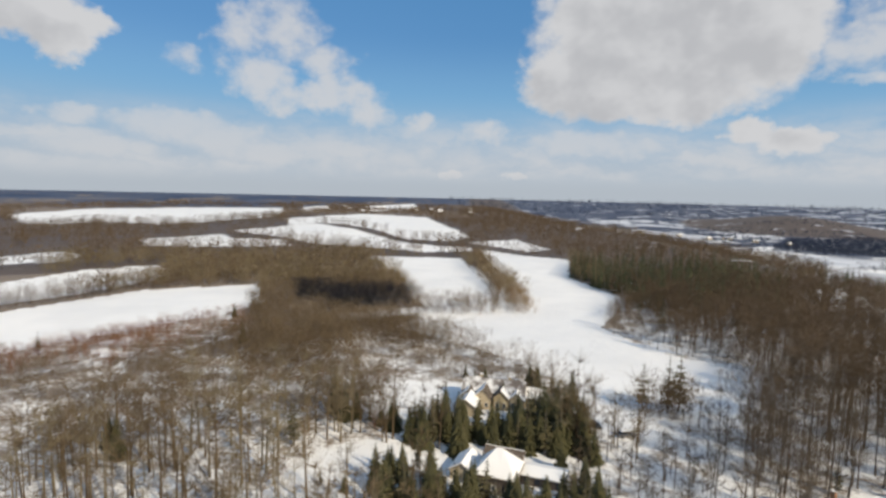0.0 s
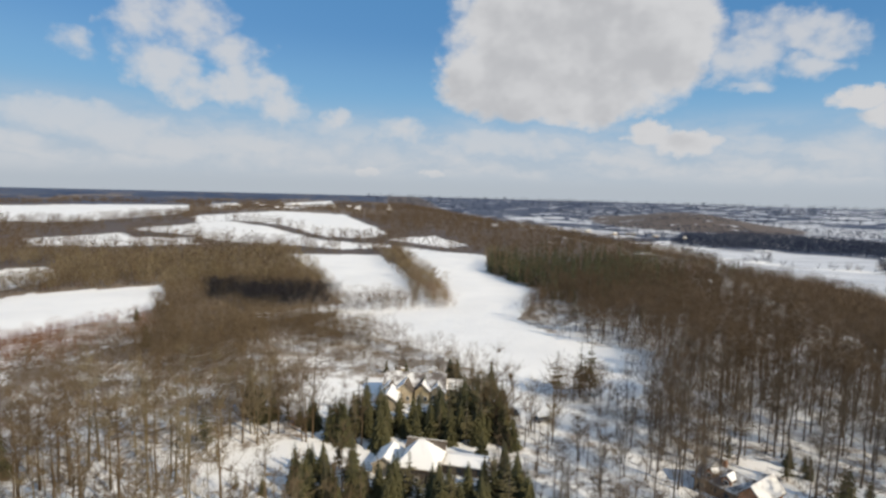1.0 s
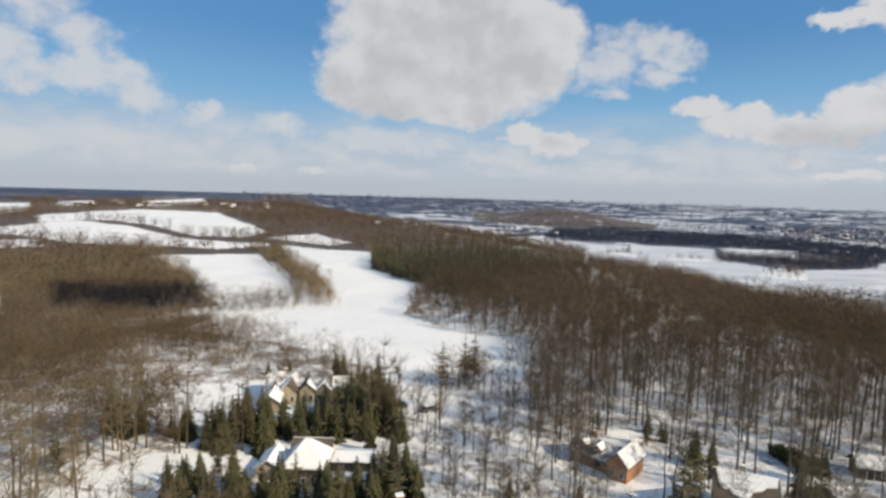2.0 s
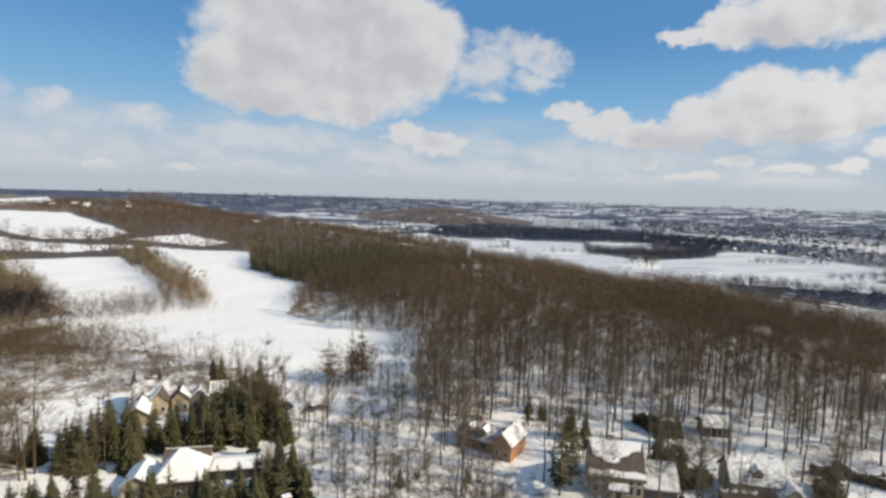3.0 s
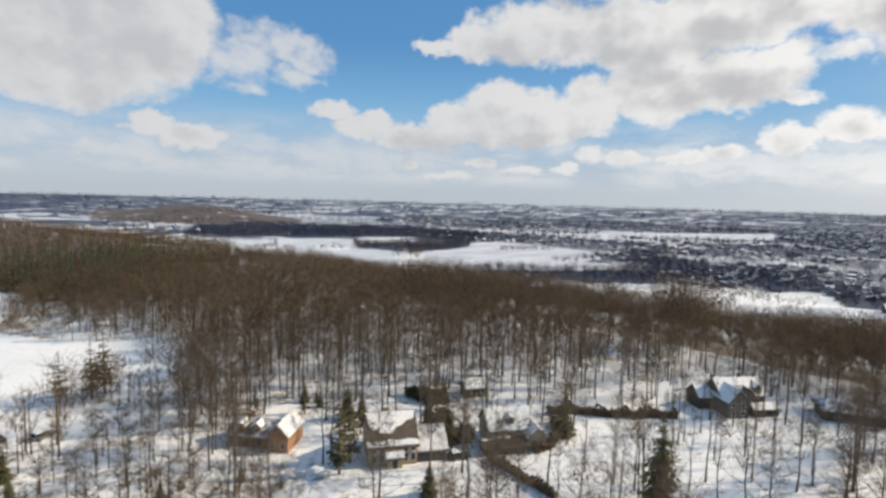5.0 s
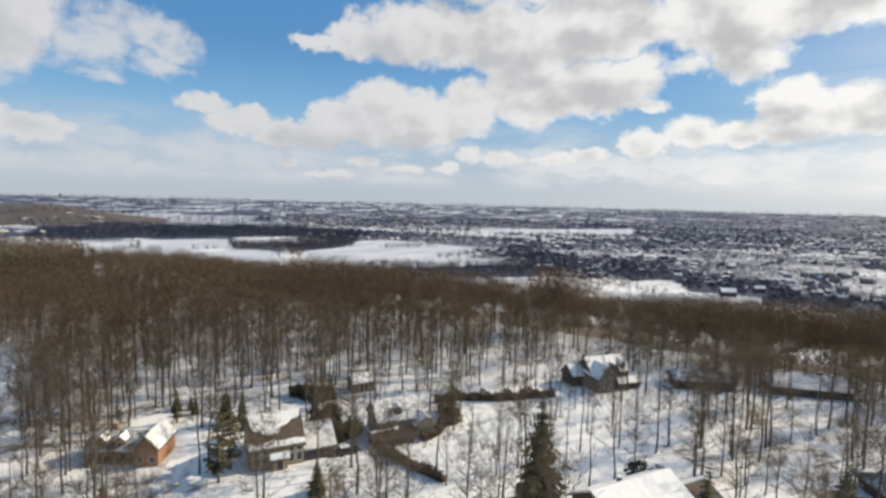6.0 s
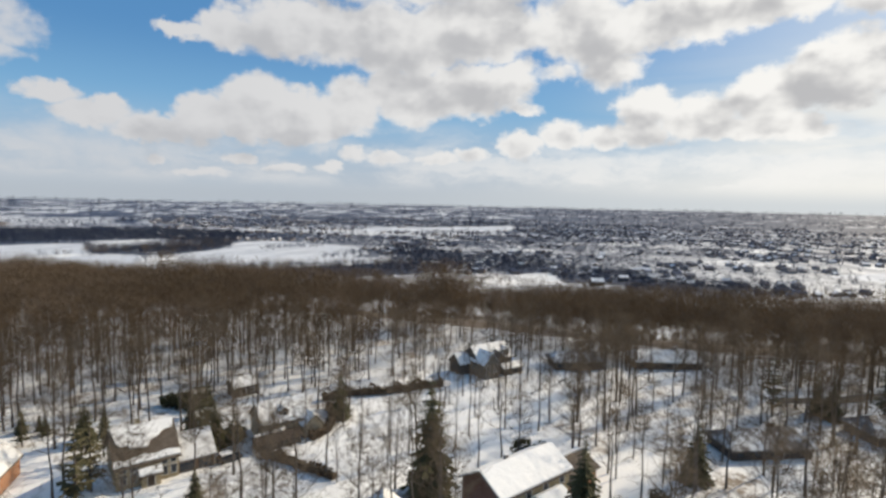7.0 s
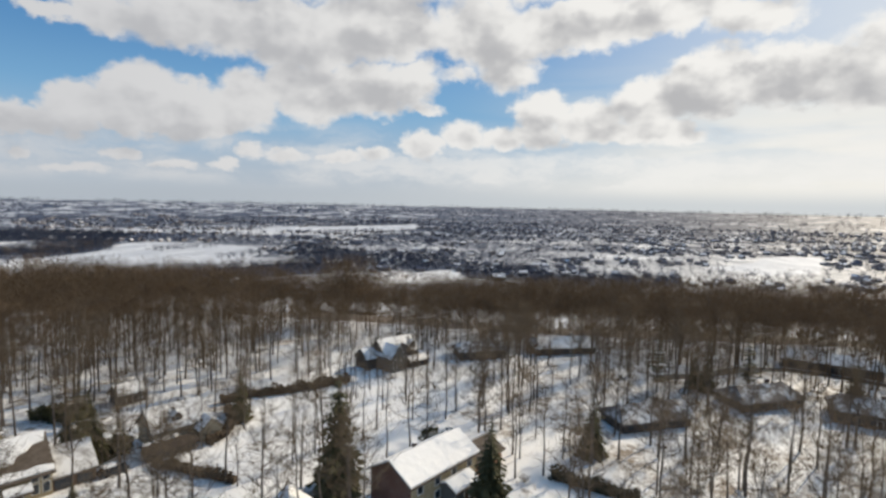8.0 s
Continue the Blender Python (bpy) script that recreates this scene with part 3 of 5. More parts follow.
# wood darkened for a cloud's shadow beside the field, and open snow below it
SHADED_WOOD = [(-98, 224), (-84, 232), (-70, 242), (-54, 257), (-50, 270), (-69, 268), (-97, 264), (-112, 260), (-106, 238)]
SHADED_WOOD_SNOW = [(-84, 231), (-70, 241), (-54, 256), (-48, 246), (-74, 218)]
HEDGE_BANK = [(-70, 236), (6, 252), (8, 290), (-12, 370), (-40, 490), (-60, 482), (-36, 366), (-20, 292), (-46, 264)]
# worn openings in the brush beside the western field: x, y, radius
GAPS = [(-139, 160, 3), (-134, 157, 3.4), (-129, 158, 3), (-127, 164, 2.6), (-122, 147, 2.2), (-117, 141, 2), (-114, 163, 1.8), (-113, 170, 2.2), (-112, 178, 2.2), (-109, 185, 2.2),
        (-107, 192, 2), (-136, 226, 5), (-132, 220, 3.5), (-127, 214, 3), (-143, 178, 2.6), (-147, 172, 2.4), (-131, 188, 2.4)]
# rows of trees across the fields of the plain
TREE_LINES = [[(880, 632), (955, 630), (1015, 607)], [(826, 467), (882, 458), (965, 466)], [(521, 469), (604, 424), (710, 376), (813, 326), (917, 300)]]


def is_open(x, y, fields=True):
    x, y = np.asarray(x, float), np.asarray(y, float)
    free = np.zeros(x.shape, bool)
    for ring in OPEN + (FIELDS if fields else []):
        free |= inside(x, y, ring)
    return free


def in_yard(x, y, size=1.0):
    free = np.zeros(np.shape(x), bool)
    for cx, cy, cr in YARDS + GAPS:
        free |= np.hypot(x - cx, y - cy) < cr * size
    return free


def in_town(x, y):
    """The suburb on the plain."""
    r, az = np.hypot(x, y), np.degrees(np.arctan2(x, y))
    near = np.interp(az, [44, 55, 66, 75, 90, 105, 125], [1500, 1150, 900, 760, 700, 690, 680])
    return (az > 44) & (az < 128) & (r > near) & (r < 2900) & ~is_open(x, y)


def town_band(x, y):
    """Belts of the suburb: high where trees stand, low over open snow."""
    return np.sin(np.asarray(x) / 62 + 1.7 * rolls(np.asarray(x), np.asarray(y), 230)) + 0.35 * rolls(np.asarray(x), np.asarray(y), 80)


def make_ground():
    rings = np.concatenate([np.linspace(0.4, 60, 12), np.arange(64, 300, 3.0), 300 * (4920 / 300) ** np.linspace(0, 1, 190)])
    spokes = np.radians(np.concatenate([np.arange(-56, 131, 0.34), np.arange(131, 304, 3.0)]))
    rr, aa = np.meshgrid(rings, spokes, indexing="ij")
    x, y = rr * np.sin(aa), rr * np.cos(aa)
    z = land(x, y)
    nr, na = rr.shape
    idx = np.arange(nr * na).reshape(nr, na)
    nxt = np.roll(idx, -1, axis=1)
    a, b, c, d = idx[:-1].ravel(), nxt[:-1].ravel(), nxt[1:].ravel(), idx[1:].ravel()
    hub = np.arange(1, na - 1)
    tris = np.concatenate([np.stack([a, c, b], 1), np.stack([a, d, c], 1), np.stack([hub * 0, hub, hub + 1], 1)])
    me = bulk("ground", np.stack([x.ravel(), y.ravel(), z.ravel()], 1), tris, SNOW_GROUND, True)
    s = past_brow(x, y)
    free = is_open(x, y)
    az = np.degrees(np.arctan2(x, y))
    west = smooth01(az, 14, 4)
    under = 0.32 + 0.02 * smooth01(az, 82, 94) + west * (0.0 + 0.12 * smooth01(rr, 105, 150) + 0.26 * smooth01(rr, 170, 225))
    under = np.where(inside(x, y, RUSSET_STRIP), 0.47, np.where(inside(x, y, LIGHT_BRUSH), 0.42, np.where(inside(x, y, THIN_WOOD), 0.22, np.where(inside(x, y, [(-95, 160), (-66, 214), (-30, 206), (0, 172), (-14, 178), (-42, 162), (-55, 148)]), 0.42, under))))
    under = np.where(inside(x, y, HEDGE_BANK) | inside(x, y, SHADED_WOOD_SNOW), 0.22, under)
    under = np.where((s > 20) & (az > 22), 0.62, under)
    litter = np.where(free, np.where(s > 0, 0.16, 0.0), np.where(in_yard(x, y), 0.12, under)) * ((s < 240) | free)
    brown = np.where((s < 300) & (rr > 420) & ~free, 1.0, 0.0) * smooth01(az, 31, 26)
    brown = brown * np.where(az < -6, smooth01(rr, 1500, 1250), 1.0)
    brown = np.maximum(brown, np.exp(-(((x - 940) / 300) ** 2 + ((y - 2110) / 400) ** 2)) > 0.25)
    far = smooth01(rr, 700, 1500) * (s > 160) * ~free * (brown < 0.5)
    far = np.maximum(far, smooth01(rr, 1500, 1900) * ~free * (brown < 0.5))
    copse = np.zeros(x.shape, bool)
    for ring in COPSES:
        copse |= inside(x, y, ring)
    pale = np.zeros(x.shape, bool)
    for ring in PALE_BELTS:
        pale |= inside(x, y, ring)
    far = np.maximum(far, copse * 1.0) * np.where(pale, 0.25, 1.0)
    # how far the snow is greyed for shade and distance haze
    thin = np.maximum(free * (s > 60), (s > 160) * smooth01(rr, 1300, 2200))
    # gardens darker up to azimuth 86: cloud shadow over that side of town
    for key, values in (("litter", litter), ("dulled_snow", thin * 1.0), ("far_woods", far), ("brown_woods", brown), ("remote", smooth01(rr, 1700, 3300) * np.interp(az, [15, 32, 60, 75, 90], [1.0, 0.1, 0.05, 0.25, 0.9])),
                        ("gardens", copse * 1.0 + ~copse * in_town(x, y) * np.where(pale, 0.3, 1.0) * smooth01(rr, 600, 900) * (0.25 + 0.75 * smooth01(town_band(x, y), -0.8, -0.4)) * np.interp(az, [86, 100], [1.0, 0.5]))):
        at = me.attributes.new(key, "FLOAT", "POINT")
        at.data.foreach_set("value", values.ravel().astype(np.float32))
    return tagged(new("ground", me), "snow-covered plateau, wooded slope and wide plain below", "ground", kind="structure")


make_ground()

# ---------------------------------------------------------------- trees


def stick(verts, tris, p, q, r0, r1, sides):
    """A tapered limb from p to q."""
    p, q = np.asarray(p, float), np.asarray(q, float)
    d = (q - p) / (np.linalg.norm(q - p) + 1e-9)
    u = np.cross(d, (0.31, 0.52, 0.79))
    u /= np.linalg.norm(u)
    w = np.cross(d, u)
    i = len(verts)
    for c, r in ((p, r0), (q, r1)):
        for k in range(sides):
            a = 2 * math.pi * k / sides
            verts.append(c + r * (math.cos(a) * u + math.sin(a) * w))
    for k in range(sides):
        j = (k + 1) % sides
        tris += [(i + k, i + j, i + sides + j), (i + k, i + sides + j, i + sides + k)]


def sliver(verts, tris, p, q, w, rng):
    """A fine twig: one long thin triangle."""
    p, q = np.asarray(p, float), np.asarray(q, float)
    side = np.cross(q - p, rng.normal(size=3))
    side *= w / (np.linalg.norm(side) + 1e-9)
    i = len(verts)
    verts += [p - side, p + side, q]
    tris.append((i, i + 1, i + 2))


def bare_tree(seed, tall, spread, limbs, subs, twigs, clear=0.42, girth=0.012, sides=6, twig_w=0.03, twig_l=1.9, up=0.5):
    """A leafless tree: (trunk, crown) as corner and triangle arrays, base at the origin."""
    rng = np.random.RandomState(seed)
    tv, tt, cv, ct = [], [], [], []
    lean = rng.normal(size=2) * 0.03 * tall
    knots = 4 if sides > 4 else 2
    path = [np.array([lean[0] * k * k + rng.normal() * 0.008 * tall * (k > 0), lean[1] * k * k + rng.normal() * 0.008 * tall * (k > 0), tall * 0.92 * k]) for k in np.linspace(0, 1, knots + 1)]
    r0 = tall * girth
    for k in range(knots):
        f0, f1 = 1 - 0.85 * k / knots, 1 - 0.85 * (k + 1) / knots
        stick(tv, tt, path[k], path[k + 1], r0 * f0 * (1.25 if k == 0 else 1), r0 * f1, sides)

    def on_trunk(f):
        k = min(int(f * knots), knots - 1)
        return path[k] + (path[k + 1] - path[k]) * (f * knots - k)

    tips = []
    for n in range(limbs):
        f = clear + (0.98 - clear) * (n + rng.rand()) / limbs
        a = n * 2.4 + rng.rand()
        out = spread * (1.0 - 0.75 * ((f - clear) / (1 - clear)) ** 1.5) * (0.7 + 0.5 * rng.rand())
        p = on_trunk(f)
        rise = out * (0.5 + 0.8 * rng.rand())
        mid = p + np.array([math.cos(a) * out * 0.5, math.sin(a) * out * 0.5, rise * 0.4])
        q = p + np.array([math.cos(a) * out, math.sin(a) * out, rise])
        if q[2] > tall:
            q[2] = tall - 0.3 * rng.rand()
        rl = r0 * 0.42 * (1.15 - f)
        stick(cv, ct, p, mid, rl, rl * 0.65, 4 if sides > 4 else 3)
        stick(cv, ct, mid, q, rl * 0.65, rl * 0.25, 3)
        tips += [(mid, q), (p, mid)]
    ends = []
    for n in range(subs):
        p0, q0 = tips[rng.randint(len(tips))]
        p = p0 + (q0 - p0) * (0.3 + 0.7 * rng.rand())
        d = rng.normal(size=3) * (1, 1, 0.5) + (0, 0, 0.55) + 0.5 * (q0 - p0) / (np.linalg.norm(q0 - p0) + 1e-6)
        q = p + d / np.linalg.norm(d) * spread * (0.3 + 0.3 * rng.rand())
        q[2] = min(q[2], tall)
        stick(cv, ct, p, q, r0 * 0.1, r0 * 0.04, 3)
        ends.append((p, q))
    for n in range(twigs):
        p0, q0 = ends[rng.randint(len(ends))] if ends and rng.rand() < 0.75 else tips[rng.randint(len(tips))]
        p = p0 + (q0 - p0) * rng.rand()
        d = rng.normal(size=3) * (1, 1, 0.6) + (0, 0, up)
        sliver(cv, ct, p, p + d / np.linalg.norm(d) * twig_l * (0.5 + 0.8 * rng.rand()), twig_w, rng)
    return (np.array(tv), np.array(tt)), (np.array(cv), np.array(ct))


def conifer(seed, tall, wide, whorls, arms, droop=0.35, ragged=0.25, foot=0.06, tufts=3):
    """An evergreen: trunk and a crown of drooping, toothed boughs in whorls."""
    rng = np.random.RandomState(seed)
    tv, tt, cv, ct = [], [], [], []
    stick(tv, tt, (0, 0, 0), (0, 0, tall * 0.55), tall * 0.016, tall * 0.009, 6)
    stick(tv, tt, (0, 0, tall * 0.55), (0, 0, tall * 0.97), tall * 0.009, 0.02, 5)
    for k in range(whorls):
        f = foot + (1 - foot) * (k + 0.5 * rng.rand()) / whorls
        reach = wide * (1 - f) ** 0.85 * (1 + ragged * (rng.rand() - 0.5)) + 0.12
        n = max(4, int(arms * (0.45 + 0.55 * (1 - f))))
        turn = rng.rand() * 6.28
        for j in range(n):
            a = turn + 6.283 * j / n + 0.35 * rng.normal()
            out = reach * (1 - ragged * rng.rand())
            u, w = np.array([math.cos(a), math.sin(a), 0]), np.array([-math.sin(a), math.cos(a), 0])
            p = np.array([0, 0, f * tall])
            prev = p
            for s in range(tufts):
                g0, g1 = s / tufts, (s + 1) / tufts
                q = p + u * out * g1 + np.array([0, 0, out * (0.12 * g1 - droop * g1 * g1)])
                half = out * (0.17 + 0.16 * math.sin(3.14 * min(1, g0 + 0.25))) * (0.7 + 0.6 * rng.rand())
                i = len(cv)
                sag = np.array([0, 0, -half * 0.55])
                cv += [prev, prev + (q - prev) * 0.55 + w * half + sag, q, prev + (q - prev) * 0.55 - w * half + sag]
                ct += [(i, i + 1, i + 2), (i, i + 2, i + 3)]
                prev = prev + (q - prev) * 0.8
    return (np.array(tv), np.array(tt)), (np.array(cv), np.array(ct))


def fuzzy(seed, tall, wide, n, w, length, foot=0.25):
    """A far-off leafless tree: a thin trunk and a cloud of fine twigs."""
    fr = np.random.RandomState(seed)
    v, t = [], []
    sliver(v, t, (0, 0, 0), (0, 0, tall * 0.85), max(w * 0.9, 0.07), fr)
    for k in range(n):
        a, f = fr.rand() * 6.283, foot + (0.92 - foot) * fr.rand()
        out = wide * math.sqrt(fr.rand()) * math.sin(math.pi * min(1, 0.25 + 0.75 * (1 - (f - foot) / (1 - foot)))) ** 0.6
        p = np.array([math.cos(a) * out, math.sin(a) * out, f * tall])
        d = np.array([math.cos(a) * 0.7, math.sin(a) * 0.7, 0.9]) + fr.normal(size=3) * 0.5
        q = p + d / np.linalg.norm(d) * length * (0.6 + 0.7 * fr.rand())
        q[2] = min(q[2], tall * (0.97 + 0.06 * fr.rand()))
        sliver(v, t, p, q, w, fr)
    return np.array(v), np.array(t)


def joined(*pieces):
    vs, ts, n = [], [], 0
    for v, t in pieces:
        vs.append(v), ts.append(t + n)
        n += len(v)
    return np.concatenate(vs), np.concatenate(ts)


def sown(protos, places, rng, tilt=0.02):
    """Copies of prototype trees joined into one pair of arrays. places: x, y, scale."""
    vs, ts, n = [], [], 0
    zs = land(places[:, 0], places[:, 1])
    for (x, y, s), z in zip(places, zs):
        v, t = protos[rng.randint(len(protos))]
        a = rng.rand() * 6.283
        c, d = math.cos(a) * s, math.sin(a) * s
        w = np.empty_like(v)
        w[:, 0], w[:, 1], w[:, 2] = v[:, 0] * c - v[:, 1] * d + x, v[:, 0] * d + v[:, 1] * c + y, v[:, 2] * s + z - 0.1
        vs.append(w), ts.append(t + n)
        n += len(v)
    return np.concatenate(vs), np.concatenate(ts)


def spread(rng, x0, x1, y0, y1, gap, jitter=0.9):
    """Jittered places over a rectangle."""
    gx, gy = np.meshgrid(np.arange(x0, x1, gap), np.arange(y0, y1, gap))
    gx = gx + (rng.rand(*gx.shape) - 0.5) * gap * jitter * 1.4
    gy = gy + (rng.rand(*gy.shape) - 0.5) * gap * jitter * 1.4
    return gx.ravel(), gy.ravel()


rng = np.random.RandomState(7)


def polar(x, y):
    return np.hypot(x, y), np.degrees(np.arctan2(x, y))


# --- tall hardwood forest along the brow
x, y = spread(rng, -20, 260, -330, 340, 5.3)
r, az = polar(x, y)
s = past_brow(x, y)
village = (r < 128) & (az > 20) & (az < 100) | (r < 165) & (az > 62) & (az < 135)
keep = (r > 62) & (az > 8) & (az < 134) & (s < 105) & ~is_open(x, y, False) & ~in_yard(x, y, 0.72)
keep &= ~((az < 17) & (r > 225) & (x < 60))
keep &= np.where(village, rng.rand(len(x)) < np.where(az > 86, np.where(r < 128, 0.48, 0.6), np.where((az < 30) & (r > 80), np.where(r < 122, 0.62, 1.0), np.where((az > 60) & (r > 138), 0.85, 0.36))), rng.rand(len(x)) < 0.92)
keep &= ~((az < 13.5) & (r < 215)) & ~((az < 19) & (r < 150) & (rng.rand(len(x)) < 0.5))
thin = inside(x, y, THIN_WOOD)
keep &= ~inside(x, y, CORRIDOR)
keep &= ~(thin & (rng.rand(len(x)) < 0.7))
stunted = np.where(thin, 0.55, 1.0) * np.where(r < 205, np.interp(az, [10, 20, 27], [0.5, 0.68, 1.0]), np.interp(az, [8, 15, 23, 32, 40, 47], [0.6, 0.7, 0.78, 0.78, 0.88, 1.0]))
stunted = stunted * np.where(past_brow(x, y) > -22, np.interp(az, [55, 64, 70, 80, 88], [1.0, 0.95, 0.84, 0.84, 1.0]), 1.0)
forest = np.stack([x, y, (0.82 + 0.36 * rng.rand(len(x))) * stunted], 1)[keep]
forest = np.concatenate([forest, [(186 + 3.4 * (k % 4), 57 + 3.8 * (k // 4), 1.22 + 0.05 * (k % 3)) for k in range(12)]])
order = np.argsort(np.hypot(forest[:, 0], forest[:, 1]))
near_trees, far_forest = forest[order[:300]], forest[order[300:]]
back_rows = past_brow(far_forest[:, 0], far_forest[:, 1]) > 4
back_forest, far_forest = far_forest[back_rows], far_forest[~back_rows]

KINDS = [bare_tree(20 + k, (17.5, 16, 19, 14.5, 18)[k], (3.6, 4.2, 3.4, 3.8, 4.6)[k], 14, 70, 700, (0.42, 0.32, 0.5, 0.25, 0.45)[k], 0.011, 6, 0.018, 2.1) for k in range(5)]
tree_kinds = []
for (tv, tt), (cv, ct) in KINDS:
    tree_kinds.append((bulk("trunk", tv, tt, BARK, True), bulk("crown", cv, ct, TWIG)))


def plant(name, kinds, k, x, y, s, label, category, group):
    ob = thing(name, Matrix.Translation((x, y, float(land(x, y)) - 0.08)) @ Matrix.Rotation(rng.rand() * 6.283, 4, "Z") @ Matrix.Scale(s, 4), label, category, group)
    part("trunk", kinds[k][0], None, ob)
    part("crown", kinds[k][1], None, ob)
    return ob


for x, y, s in near_trees:
    plant("bare_tree", tree_kinds, rng.randint(5), x, y, s, "tall leafless hardwood tree standing in the snow", "tree", "bare trees round the houses")

# slender trees that stand well apart on the open lawns
lawn_kinds = []
for k in range(4):
    (tv, tt), (cv, ct) = bare_tree(40 + k, 14.5 + k, 1.9 + 0.3 * k, 9, 34, 260, 0.46, 0.0085, 6, 0.016, 1.5, 0.9)
    lawn_kinds.append((bulk("trunk", tv, tt, BARK, True), bulk("crown", cv, ct, TWIG)))
x, y = spread(rng, 62, 142, -20, 66, 7.4)
r, az = polar(x, y)
homes = [(80, 13, 11), (86, 9, 6), (144, 33, 12), (65, 28, 6), (164, -17, 13), (150, 10, 9), (114, -27, 10)]
keep = (r > 72) & (az > 48) & (az < 104) & in_yard(x, y, 0.8) & (rng.rand(len(x)) < 0.85)
for hx, hy, hr in homes:
    keep &= np.hypot(x - hx, y - hy) > hr
for x, y, s in np.stack([x, y, 0.75 + 0.4 * rng.rand(len(x))], 1)[keep]:
    plant("bare_tree", lawn_kinds, rng.randint(4), x, y, s, "slender leafless tree standing alone on the snowy lawn", "tree", "bare trees round the houses")

mid = [joined(*bare_tree(60 + k, 17 + 0.5 * k, 4.8, 7, 0, 360, 0.46 + 0.04 * (k % 3), 0.0105, 4, 0.03, 2.9)) for k in range(6)]
tagged(new("hardwood_forest", bulk("hardwood_forest", *sown(mid, far_forest, rng), TWIG_FAR)), "dense leafless brown hardwood forest on snow", "forest", kind="stuff")

hind = [fuzzy(70 + k, 18 + 0.6 * k, 4.6, 185, 0.06, 3.0, 0.38) for k in range(5)]
tagged(new("brow_forest", bulk("brow_forest", *sown(hind, back_forest, rng), TWIG_FAR)), "dense leafless brown forest on the brow of the slope", "forest", kind="stuff")

# --- thicket of young trees west of the houses
x, y = spread(rng, -260, 30, 40, 330, 2.75)
r, az = polar(x, y)
keep = (r > 52) & (az > -62) & (az < 13) & ~is_open(x, y, False) & ~in_yard(x, y)
keep &= (rolls(x, y, 9) + 0.7 * rolls(x, y, 23) > np.where(r < 125, -0.3, -0.5)) | (r > 230)
keep &= ~((az > -3) & (r < 112)) & ~inside(x, y, SHADED_WOOD) & ~(inside(x, y, SHADED_WOOD_SNOW) & (rng.rand(len(x)) < 0.8))
keep &= rng.rand(len(x)) < np.where(r < 122, 0.5, np.where(inside(x, y, LIGHT_BRUSH), 0.55, 0.72))
thicket = np.stack([x, y, (0.6 + 0.6 * rng.rand(len(x))) * (1.0 + 0.28 * rolls(x, y, 27)) * np.interp(r, [60, 120, 170, 230], [1.25, 1.15, 1.05, 0.85])], 1)[keep]
bushes = [fuzzy(80 + k, 8.5 + 0.6 * k, 2.3, 95, 0.042, 2.1, 0.1 + 0.04 * (k % 3)) for k in range(6)]
saplings = [joined(*bare_tree(90 + k, 10.5 + 0.6 * k, 2.5, 5, 0, 150, 0.2, 0.0105, 4, 0.027, 2.3, 0.8)) for k in range(5)]
russet = inside(thicket[:, 0], thicket[:, 1], RUSSET_STRIP) & (rng.rand(len(thicket)) < 0.97) | (rng.rand(len(thicket)) < 0.06)
tall_ones = (np.hypot(thicket[:, 0], thicket[:, 1]) < 126) & ~russet
thinned = tall_ones & (rng.rand(len(thicket)) < 0.8)
pale = thinned & (rolls(thicket[:, 0], thicket[:, 1], 13) + 0.8 * rng.normal(size=len(thicket)) > 0)
tagged(new("sapling_wood", bulk("sapling_wood", *sown(saplings, thicket[pale] * (1, 1, 1.05), rng), SAPLING)), "grey-brown wood of leafless young trees on snow", "wood", kind="stuff")
tagged(new("sapling_wood", bulk("sapling_wood", *sown(saplings, thicket[thinned & ~pale] * (1, 1, 1.15), rng), SCRUB)), "dark brown wood of leafless young trees on snow", "wood", kind="stuff")
x, y = spread(rng, -100, -10, 145, 222, 2.9)
keep = inside(x, y, [(-95, 158), (-68, 216), (-46, 216), (-30, 205), (-10, 178), (-28, 168), (-42, 162), (-56, 148)]) & ~is_open(x, y, False) & ~inside(x, y, LIGHT_BRUSH) & (rolls(x, y, 7) > -0.5)
edge = np.stack([x, y, 0.75 + 0.4 * rng.rand(len(x))], 1)[keep]
tagged(new("thicket", bulk("thicket", *sown(bushes, np.concatenate([thicket[~russet & ~tall_ones], edge]), rng), SCRUB)), "dark brown leafless thicket beside the snowy fields", "thicket", kind="stuff")
x, y = spread(rng, -180, -100, 118, 236, 2.1)
keep = inside(x, y, RUSSET_STRIP) & ~is_open(x, y, False) & ~in_yard(x, y) & (rolls(x, y, 8) + 0.6 * rolls(x, y, 19) > -0.35)
low = np.concatenate([thicket[russet] * (1, 1, 0.45), np.stack([x, y, 0.3 + 0.2 * rng.rand(len(x))], 1)[keep]])
tagged(new("brushwood", bulk("brushwood", *sown(bushes, low, rng), RUSSET)), "low russet brush along the snowy field margin", "brush", kind="stuff")

# --- young growth between the lane and the forest
x, y = spread(rng, 8, 80, 60, 165, 3.1)
r, az = polar(x, y)
keep = (az > 5) & (az < 31) & (r > 66) & (r < 150) & ~is_open(x, y, False) & ~in_yard(x, y, 0.9) & (rng.rand(len(x)) < np.interp(r, [70, 110, 150], [0.7, 0.45, 0.35]) * np.interp(az, [17, 20], [1.0, 0.3])) & ~inside(x, y, CORRIDOR) & ~(inside(x, y, THIN_WOOD) & (rng.rand(len(x)) < 0.5))
tall = np.interp(az, [8, 18, 24], [0.55, 0.75, 0.95])
